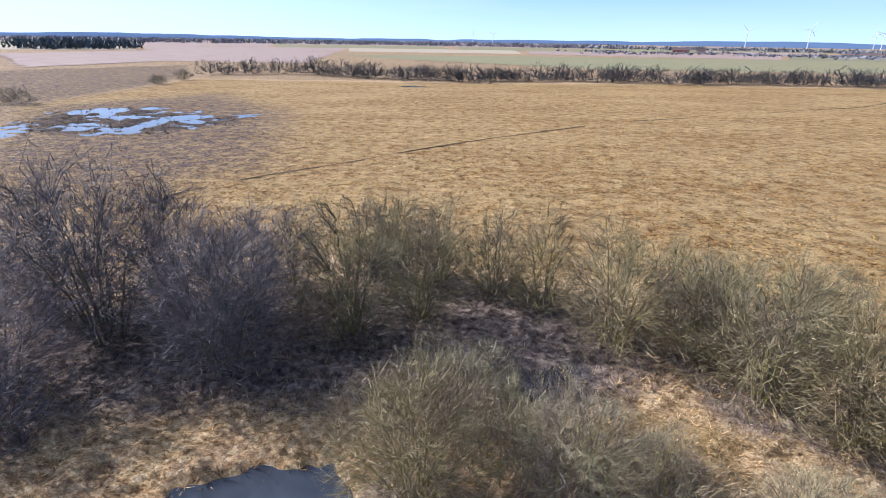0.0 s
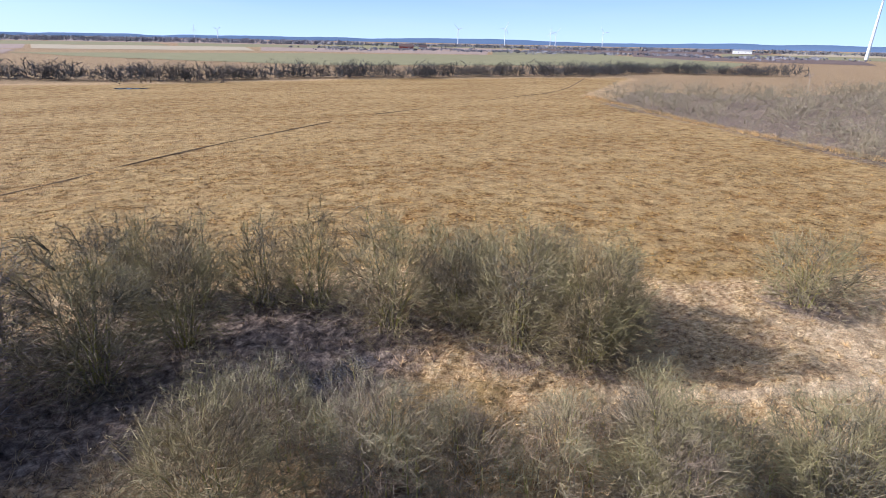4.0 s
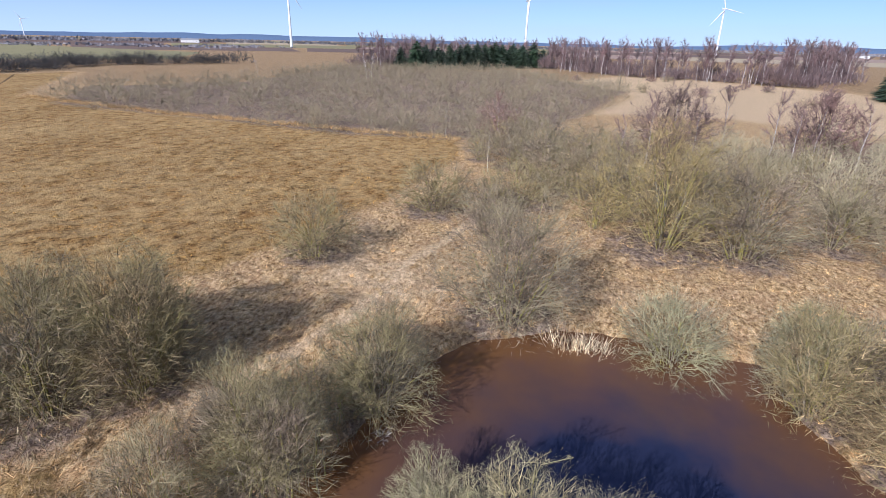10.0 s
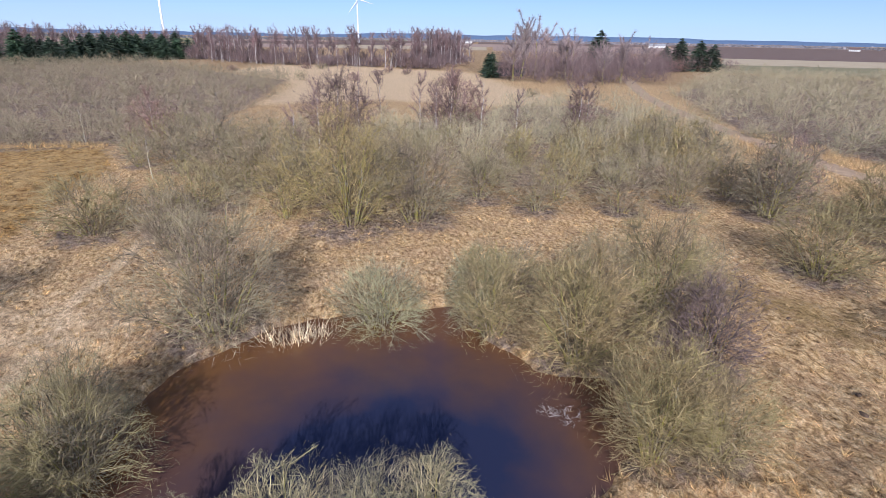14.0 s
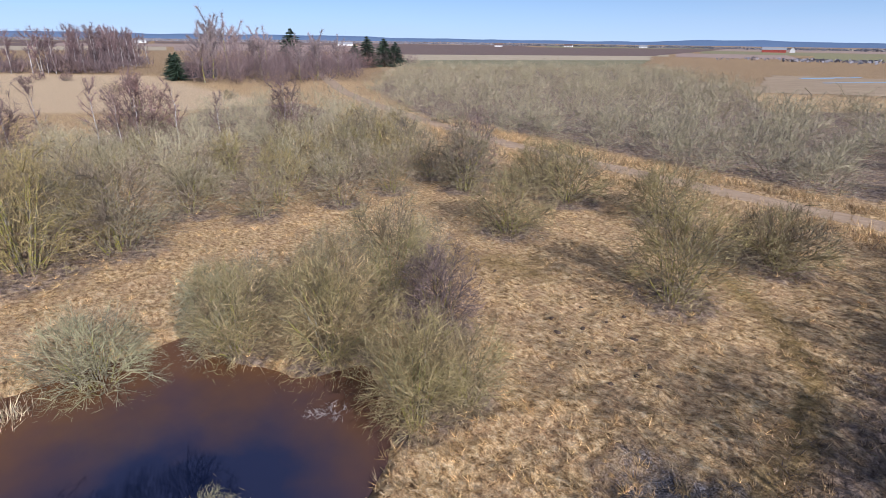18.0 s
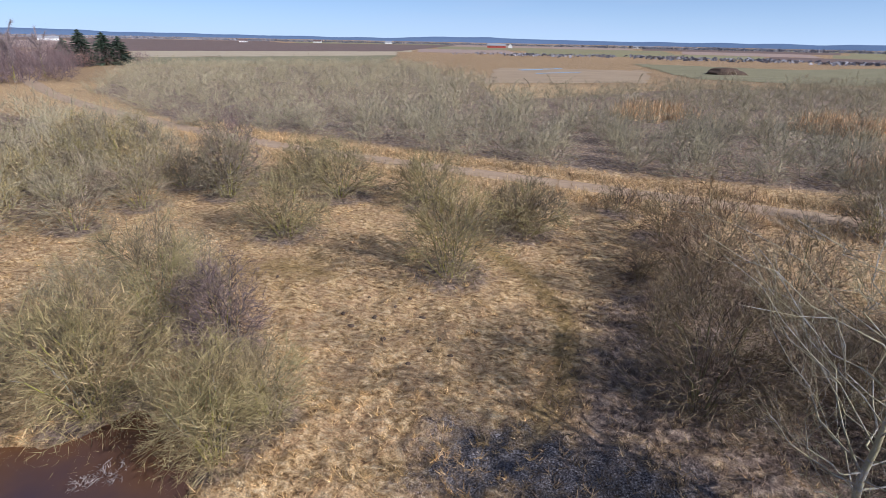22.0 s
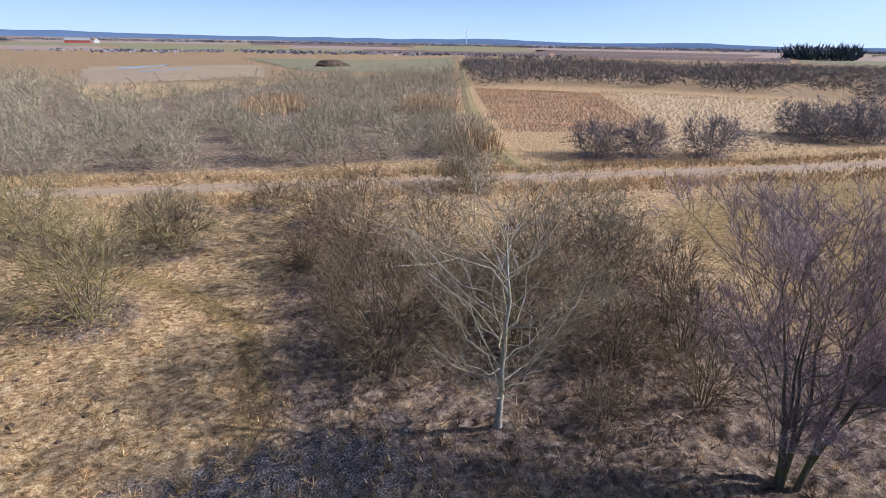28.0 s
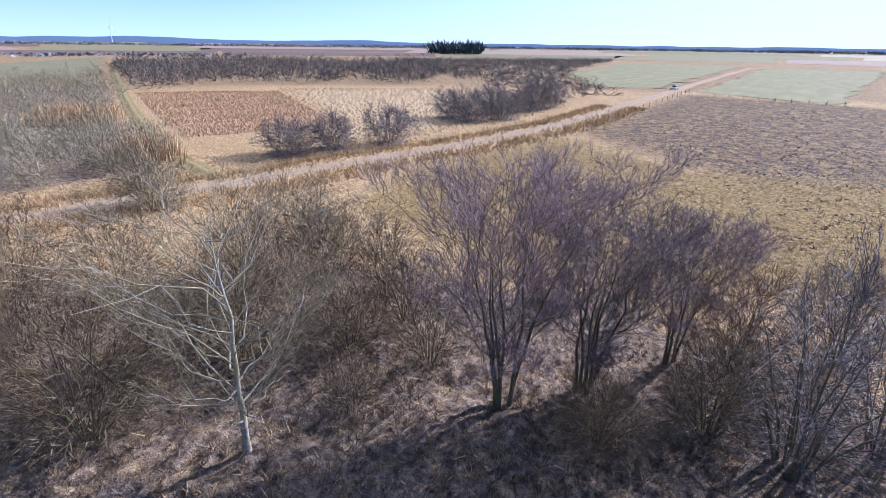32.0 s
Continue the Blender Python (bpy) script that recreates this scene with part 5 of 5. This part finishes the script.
# ---------------------------------------------------------------- wind turbines
TURBINE_WHITE = mat_plain("white_turbine_paint", (0.78, 0.80, 0.82), 0.5, 0, 0.3, 0.05)


def turbine(x, y, hub, rotor, turn, spin):
    base = new("wind_turbine")
    s = np.linspace(0, 1, 5)
    v, q = tubes(np.stack([0 * s, 0 * s, s * hub], -1)[None], (hub * 0.026 * (1 - 0.45 * s))[None], 16)
    part("tower", mesh_np("tower", v, q), TURBINE_WHITE, base)
    bm = bmesh.new()
    bmesh.ops.create_cube(bm, size=1, matrix=Matrix.Translation((0, 1.5, hub + 1.2)) @ Matrix.Diagonal((3.2, 10, 3.4, 1)))
    bmesh.ops.bevel(bm, geom=bm.edges[:], offset=0.6, segments=2, affect="EDGES")
    part("nacelle", bm_mesh("nacelle", bm), TURBINE_WHITE, base)
    bm = bmesh.new()
    bmesh.ops.create_uvsphere(bm, u_segments=12, v_segments=8, radius=1.6, matrix=Matrix.Translation((0, -4.2, hub + 1.2)))
    part("rotor_hub", bm_mesh("rotor_hub", bm), TURBINE_WHITE, base)
    for k in range(3):
        a = spin + k * 2 * math.pi / 3
        r = np.array([0.0, 0.12, 0.25, 0.6, 1.0])
        w = np.array([0.7, 1.1, 1.6, 0.9, 0.2]) * rotor / 26
        rim = np.stack([math.cos(a) * r * rotor, np.full(5, -4.4), math.sin(a) * r * rotor + hub + 1.2], -1)
        out = np.array([-math.sin(a), 0, math.cos(a)])
        ring = np.stack([rim + out * w[:, None] * 0.7, rim + np.array([0, 0.3, 0]) * w[:, None], rim - out * w[:, None] * 0.4, rim - np.array([0, 0.3, 0]) * w[:, None]], 1)
        i = (np.arange(4) * 4)[:, None]
        j = np.arange(4)[None]
        q = np.stack([i + j, i + (j + 1) % 4, i + 4 + (j + 1) % 4, i + 4 + j], -1).reshape(-1, 4)
        part("blade", mesh_np("blade", ring.reshape(-1, 3), q), TURBINE_WHITE, base)
    base.matrix_basis = pose(x, y, -1, 0, 0, turn)
    tagged(base, "white three-bladed wind turbine on the plain", "wind turbine", "wind turbines")


for az, dist, hub, rotor, spin in ((26.35, 1100, 96, 40, 1.2), (3.1, 1150, 92, 40, 0.5), (-14.5, 1250, 85, 40, 1.9), (61.9, 3300, 80, 42, 0.3), (57.2, 2950, 80, 42, 1.1), (52.7, 3700, 78, 42, 1.7),
                                   (52.2, 3900, 80, 42, 0.8), (47.7, 3500, 78, 42, 0.1), (-119.05, 3200, 72, 38, 1.4), (85.0, 4200, 60, 40, 0.6), (87.0, 4300, 60, 40, 1.5)):
    a = radians(az)
    turbine(dist * math.cos(a), dist * math.sin(a), hub, rotor, az - 60, spin)

# ---------------------------------------------------------------- farms, shed, car
RED_WALL = mat_plain("red_barn_wall", (0.35, 0.07, 0.05), 0.8)
WHITE_WALL = mat_plain("whitewashed_wall", (0.75, 0.74, 0.70), 0.8)
GREY_ROOF = mat_plain("grey_sheet_roof", (0.30, 0.30, 0.31), 0.7)
TILE_ROOF = mat_plain("dark_tile_roof", (0.14, 0.09, 0.08), 0.8)
DARK_BOARD = mat_plain("dark_tarred_boards", (0.03, 0.03, 0.034), 0.85)
GLASS_DARK = mat_plain("dark_window_glass", (0.02, 0.025, 0.03), 0.08, 0, 0.5, 0.0)


def box(name, size, at, material, parent, bevel=0.0):
    bm = bmesh.new()
    bmesh.ops.create_cube(bm, size=1, matrix=Matrix.Translation(at) @ Matrix.Diagonal((*size, 1)))
    if bevel:
        bmesh.ops.bevel(bm, geom=bm.edges[:], offset=bevel, segments=2, affect="EDGES")
    return part(name, bm_mesh(name, bm), material, parent)


def farm_house(x, y, turn, length, width, eaves, ridge, wall, roof, label, panes=5):
    """A long house with a gabled roof, windows and a door."""
    base = new("farm_building")
    bm = bmesh.new()
    hl, hw = length / 2, width / 2
    v = [bm.verts.new(p) for p in ((-hl, -hw, -0.3), (hl, -hw, -0.3), (hl, hw, -0.3), (-hl, hw, -0.3), (-hl, -hw, eaves), (hl, -hw, eaves), (hl, hw, eaves), (-hl, hw, eaves), (-hl, 0, ridge - 0.15), (hl, 0, ridge - 0.15))]
    for f in ((0, 1, 5, 4), (2, 3, 7, 6), (1, 2, 6, 9, 5), (3, 0, 4, 8, 7)):
        bm.faces.new([v[i] for i in f])
    part("wall", bm_mesh("wall", bm), wall, base)
    bm = bmesh.new()
    drop = (ridge - eaves) / hw * 0.5
    for sgn in (-1, 1):
        pr = [(-hl - 0.4, sgn * (hw + 0.5), eaves - drop), (hl + 0.4, sgn * (hw + 0.5), eaves - drop), (hl + 0.4, 0, ridge), (-hl - 0.4, 0, ridge)]
        lo = [bm.verts.new(p) for p in pr]
        hi = [bm.verts.new((p[0], p[1], p[2] + 0.25)) for p in pr]
        bm.faces.new(hi)
        bm.faces.new(lo[::-1])
        for i in range(4):
            bm.faces.new((lo[i], lo[(i + 1) % 4], hi[(i + 1) % 4], hi[i]))
    bmesh.ops.recalc_face_normals(bm, faces=bm.faces)
    part("roof", bm_mesh("roof", bm), roof, base)
    for k in range(panes):
        px = -hl + (k + 0.7) * length / (panes + 0.4)
        for sgn in (-1, 1):
            box("window", (1.2, 0.12, 1.2), (px, sgn * (hw + 0.02), eaves * 0.55), GLASS_DARK, base)
    box("door", (1.1, 0.12, 2.1), (hl * 0.15, -hw - 0.03, 0.95), DARK_BOARD, base)
    base.matrix_basis = pose(x, y, 0, 0, 0, turn)
    return tagged(base, label, "building")


def polar(az, dist):
    return dist * math.cos(radians(az)), dist * math.sin(radians(az))


for az, dist, ln, wd, ev, rg, wall, roof, lb, tn in (
        (67.1, 1050, 26, 9, 4, 8, RED_WALL, TILE_ROOF, "red barn of a far farm", 150), (65.4, 1060, 14, 8, 3, 7, WHITE_WALL, TILE_ROOF, "white farmhouse far across the field", 160),
        (-83.9, 1250, 40, 12, 5, 9, RED_WALL, GREY_ROOF, "long red barn of a far farm", 10), (-85.3, 1270, 14, 9, 5, 10, WHITE_WALL, TILE_ROOF, "white house with a steep roof", 95),
        (-25.3, 1500, 30, 10, 5, 8, WHITE_WALL, GREY_ROOF, "pale far building on the rise", 60), (-43.7, 1300, 34, 10, 4, 8, WHITE_WALL, GREY_ROOF, "long white far building", 45),
        (-59.1, 1500, 20, 9, 4, 8, WHITE_WALL, TILE_ROOF, "white farmhouse far across fields", 30), (-66, 1700, 24, 9, 4, 8, WHITE_WALL, TILE_ROOF, "white farmhouse far across fields", 12), (-73, 1800, 22, 9, 4, 8, WHITE_WALL, GREY_ROOF, "pale farmhouse far across fields", 20),
        (35.4, 1500, 40, 14, 6, 9, WHITE_WALL, GREY_ROOF, "pale far farm hall", 120), (-98, 1900, 60, 12, 5, 8, WHITE_WALL, GREY_ROOF, "long pale far hall", 0), (-140, 2100, 50, 12, 5, 9, WHITE_WALL, GREY_ROOF, "long pale far hall", 60)):
    farm_house(*polar(az, dist), tn, ln, wd, ev, rg, wall, roof, lb)
farm_house(197, -113, 60, 12, 6, 3.2, 5.0, DARK_BOARD, TILE_ROOF, "dark tarred shed behind bare trees", 2)

CAR_PAINT = mat_plain("silvery_car_paint", (0.62, 0.68, 0.68), 0.25, 0.3, 0.5, 0.03)
RUBBER = mat_plain("black_rubber", (0.02, 0.02, 0.02), 0.9)
STEEL = mat_plain("wheel_steel", (0.45, 0.45, 0.46), 0.35, 0.9)
LAMP_RED = mat_plain("red_lamp_plastic", (0.4, 0.02, 0.02), 0.3)
LAMP_CLEAR = mat_plain("clear_lamp_plastic", (0.7, 0.7, 0.68), 0.15)


def car(x, y, turn):
    base = new("car")
    bm = bmesh.new()
    side = [(-2.1, 0.35), (2.1, 0.35), (2.15, 0.62), (1.95, 0.85), (0.95, 0.95), (-1.9, 1.0), (-2.15, 0.75)]
    rows = []
    for yy, sc in ((-0.86, 0.97), (-0.8, 1.0), (0.8, 1.0), (0.86, 0.97)):
        rows.append([bm.verts.new((px * sc, yy, pz)) for px, pz in side])
    for a, b in zip(rows[:-1], rows[1:]):
        for i in range(7):
            bm.faces.new((a[i], a[(i + 1) % 7], b[(i + 1) % 7], b[i]))
    bm.faces.new(rows[0][::-1])
    bm.faces.new(rows[-1])
    bmesh.ops.recalc_face_normals(bm, faces=bm.faces)
    part("body", bm_mesh("body", bm), CAR_PAINT, base)
    bm = bmesh.new()
    lo = [bm.verts.new(p) for p in ((-1.85, -0.78, 0.98), (0.95, -0.78, 0.93), (0.95, 0.78, 0.93), (-1.85, 0.78, 0.98))]
    hi = [bm.verts.new(p) for p in ((-1.45, -0.62, 1.46), (0.2, -0.62, 1.48), (0.2, 0.62, 1.48), (-1.45, 0.62, 1.46))]
    for i in range(4):
        bm.faces.new((lo[i], lo[(i + 1) % 4], hi[(i + 1) % 4], hi[i]))
    bm.faces.new(hi)
    part("glasshouse", bm_mesh("glasshouse", bm), GLASS_DARK, base, "dark tinted car windows")
    box("roof", (1.7, 1.28, 0.06), (-0.62, 0, 1.5), CAR_PAINT, base, 0.02)
    for sx in (-1.3, 1.3):
        for sy in (-0.8, 0.8):
            bm = bmesh.new()
            bmesh.ops.create_cone(bm, cap_ends=True, segments=16, radius1=0.32, radius2=0.32, depth=0.2, matrix=Matrix.Translation((sx, sy, 0.32)) @ Matrix.Rotation(math.pi / 2, 4, "X"))
            w = part("wheel", bm_mesh("wheel", bm), RUBBER, base)
            bm = bmesh.new()
            bmesh.ops.create_cone(bm, cap_ends=True, segments=12, radius1=0.19, radius2=0.19, depth=0.22, matrix=Matrix.Translation((sx, sy, 0.32)) @ Matrix.Rotation(math.pi / 2, 4, "X"))
            part("rim", bm_mesh("rim", bm), STEEL, w, "steel wheel rim")
    for sy in (-0.62, 0.62):
        box("headlight", (0.08, 0.32, 0.14), (2.06, sy, 0.72), LAMP_CLEAR, base, 0.02)
        box("tail_light", (0.08, 0.28, 0.16), (-2.06, sy, 0.82), LAMP_RED, base, 0.02)
    base.matrix_basis = pose(x, y, 0.2, 0, 0, turn)
    tagged(base, "small silvery car on the gravel road", "car")


car(-206.5, -28.6, -4)

# ---------------------------------------------------------------- small things near the pond and the road
POST_WOOD = mat_bark("weathered_post_wood", (0.09, 0.075, 0.06), (0.28, 0.24, 0.19))


def post(x, y, h, lean, seed):
    g = np.random.default_rng(seed)
    z = float(ground_height(np.array([[x, y]]))[0])
    bm = bmesh.new()
    bmesh.ops.create_cone(bm, cap_ends=True, segments=8, radius1=0.07, radius2=0.055, depth=h + 0.3, matrix=Matrix.Translation((0, 0, h / 2 - 0.15)))
    bmesh.ops.bevel(bm, geom=[e for e in bm.edges if e.verts[0].co.z > h * 0.9 and e.verts[1].co.z > h * 0.9], offset=0.015, segments=1, affect="EDGES")
    ob = part("fence_post", bm_mesh("fence_post", bm), POST_WOOD)
    ob.matrix_basis = pose(x, y, z, g.normal(0, lean), g.normal(0, lean), g.uniform(0, 360))
    tagged(ob, "grey weathered wooden fence post beside the road", "fence post", "fence posts along the road")


for k in range(16):
    post(-95 - k * 7.2, -27.0 + k * 0.25, 1.1, 4, 300 + k)
for k in range(9):
    post(-186 + k * 1.0, -14 + k * 4.0, 1.1, 4, 330 + k)

SOIL = mat_field("dark_loose_soil", (0.06, 0.042, 0.03), (0.15, 0.105, 0.075), 2.0)


def mound(name, x, y, r, h, seed, label, category, group="", material=SOIL):
    g = np.random.default_rng(seed)
    bm = bmesh.new()
    bmesh.ops.create_icosphere(bm, subdivisions=3, radius=1)
    ph = g.uniform(0, 6.28, 3)
    for v in bm.verts:
        n = 1 + 0.14 * math.sin(3 * v.co.x + ph[0]) + 0.12 * math.sin(4 * v.co.y + ph[1]) + g.normal(0, 0.05)
        v.co = Vector((v.co.x * r * n, v.co.y * r * n, max(v.co.z, -0.3) * h * n))
    ob = part(name, bm_mesh(name, bm), material)
    z = float(ground_height(np.array([[x, y]]))[0]) if math.hypot(x, y) < 150 else 0.05
    ob.location = (x, y, z)
    tagged(ob, label, category, group)


for k, (x, y) in enumerate([(15.9, -27.5), (9.4, -23.0), (8.4, -24.0), (7.6, -25.3), (6.3, -23.0), (9.5, -26.4), (4.7, -21.3), (5.5, -20.2), (3.7, -21.1), (2.9, -23.8), (10.2, -24.0), (7.1, -26.6), (5.9, -24.6), (4.5, -22.4), (7.3, -22.0)]):
    mound("molehill", x, y, g.uniform(0.09, 0.17), g.uniform(0.06, 0.11), 400 + k, "small dark molehill in the pale grass", "molehill", "molehills in the clearing")
mound("earth_mound", -87, -312, 9, 3.2, 440, "dark heap of earth on the field", "earth heap")

# reeds at the far bank, dead stalks and sunk branches
g = np.random.default_rng(55)
tufts("bank_reeds", np.array([23.9, -2.7]) + g.normal(0, 1, (70, 2)) * [0.3, 0.75], 1.35, 0.03, GRASS_PALE, "pale bent reeds at the edge of the pond", 61, 8, 0.45, (0, 0), 0.9)
tufts("pool_stalks", np.array([-5.4, 13.6]) + g.normal(0, 1, (60, 2)) * [1.2, 0.4], 0.5, 0.014, GRASS_HEATH, "dead stalks standing in the shallow pool", 62, 6, 0.6)


def sunk_branch(x, y, size, seed):
    st, crown = shrub_parts(seed, size, size * 0.35, 5, 3, 2, 2, 0.012, 0.95, size * 0.25, 0.1)
    ob = new("fallen_branch")
    for a in st:
        part("stem", mesh_np("stem", *a), TW_SILVER, ob)
    tagged(part("twigs", mesh_np("twigs", *crown), TW_SILVER, ob), kind="stuff")
    ob.location = (x, y, -0.22)
    tagged(ob, "grey dead branch lying in the pond", "branch", "branches in the pond")


sunk_branch(13.9, -11.6, 0.8, 501)
sunk_branch(14.5, -11.0, 0.5, 502)
sunk_branch(15.6, 5.2, 0.6, 503)

# tall straw along the road, at the edge of the meadow and in the reed bed


def beside(line, off, n, spread, seed):
    g = np.random.default_rng(seed)
    p = np.array(line, float)
    seg = np.linalg.norm(np.diff(p, axis=0), axis=1)
    i = g.choice(len(seg), n, p=seg / seg.sum())
    t = unit(p[i + 1] - p[i])
    q = p[i] + (p[i + 1] - p[i]) * g.random((n, 1))
    return q + np.stack([-t[:, 1], t[:, 0]], -1) * (off + g.normal(0, spread, (n, 1)))


verge = ROAD[3:12]
tufts("road_verge_grass", np.concatenate([beside(verge, 4.5, 3800, 1.5, 71), beside(verge, -4.4, 3800, 1.5, 72)]), 0.85, 0.026, GRASS_STRAW, "tall pale dry grass along the road", 73, 6, 0.45, (0.2, -0.1))
edge_line = [(107, 122), (91, 70), (85, 37), (80.5, 13.5)]
tufts("meadow_edge_reeds", beside(edge_line, 0.3, 2200, 0.7, 74), 0.8, 0.018, GRASS_STRAW, "pale reed fringe between meadow and thicket", 75, 6, 0.35)
tufts("reed_bed", scatter(REEDBED, 0.7, 76), 0.45, 0.05, GRASS_REED, "dense rust-brown reed bed", 77, 6, 0.25)
for nm, c, sp, n in (("reed_patch", (-20, -118), 7, 260), ("reed_patch", (-50, -108), 6, 260), ("reed_patch", (-38, -66), 3, 140)):
    tufts(nm, np.array(c) + g.normal(0, 1, (n, 2)) * [sp * 0.5, sp * 0.6], 3.2, 0.07, GRASS_REED, "orange-brown reed patch within the thicket", 78, 8, 0.22)
straw = scatter([(-128, -139), (-157, -102), (-169, -75), (-110, -42), (-48, -52), (-60, -62), (-75, -68), (-118, -128)], 1.3, 79)
tufts("straw_reeds", straw, 0.45, 0.05, GRASS_STRAW, "pale trampled straw and reeds", 80, 5, 0.5)
heath_xy = ring_scatter(22000, 38, 200, 81, 0.8)
heath_xy = heath_xy[zone(heath_xy, HEATH_E, 2) + zone(heath_xy, HEATH_N, 2) > 0.5]
tufts("heather_tufts", heath_xy, 0.25, 0.05, GRASS_HEATH, "brown heather tufts on the moor", 82, 5, 0.8)
thicket("tree_belt", scatter([(215, -160), (262, -150), (285, -225), (245, -260), (205, -250), (196, -200)], 7.5, 85), 6.0, 11.0, 5.0, TW_BIRCH, "purplish-brown bare scrub behind the road bend", 86, 300, 0.008)
clear_scrub = scatter(CLEARING, 13, 92, 0.2)
for k, (x, y) in enumerate(clear_scrub):
    shrub("low_bush", x, y, 2.4 + 0.12 * (k % 7), 2.2 + 0.2 * (k % 5), TW_RED if k % 3 else TW_TAN, BARK_DARK, "low bare bush in the straw clearing", 900 + k, "bushes of the straw clearing", dense=0.6, stems=7)
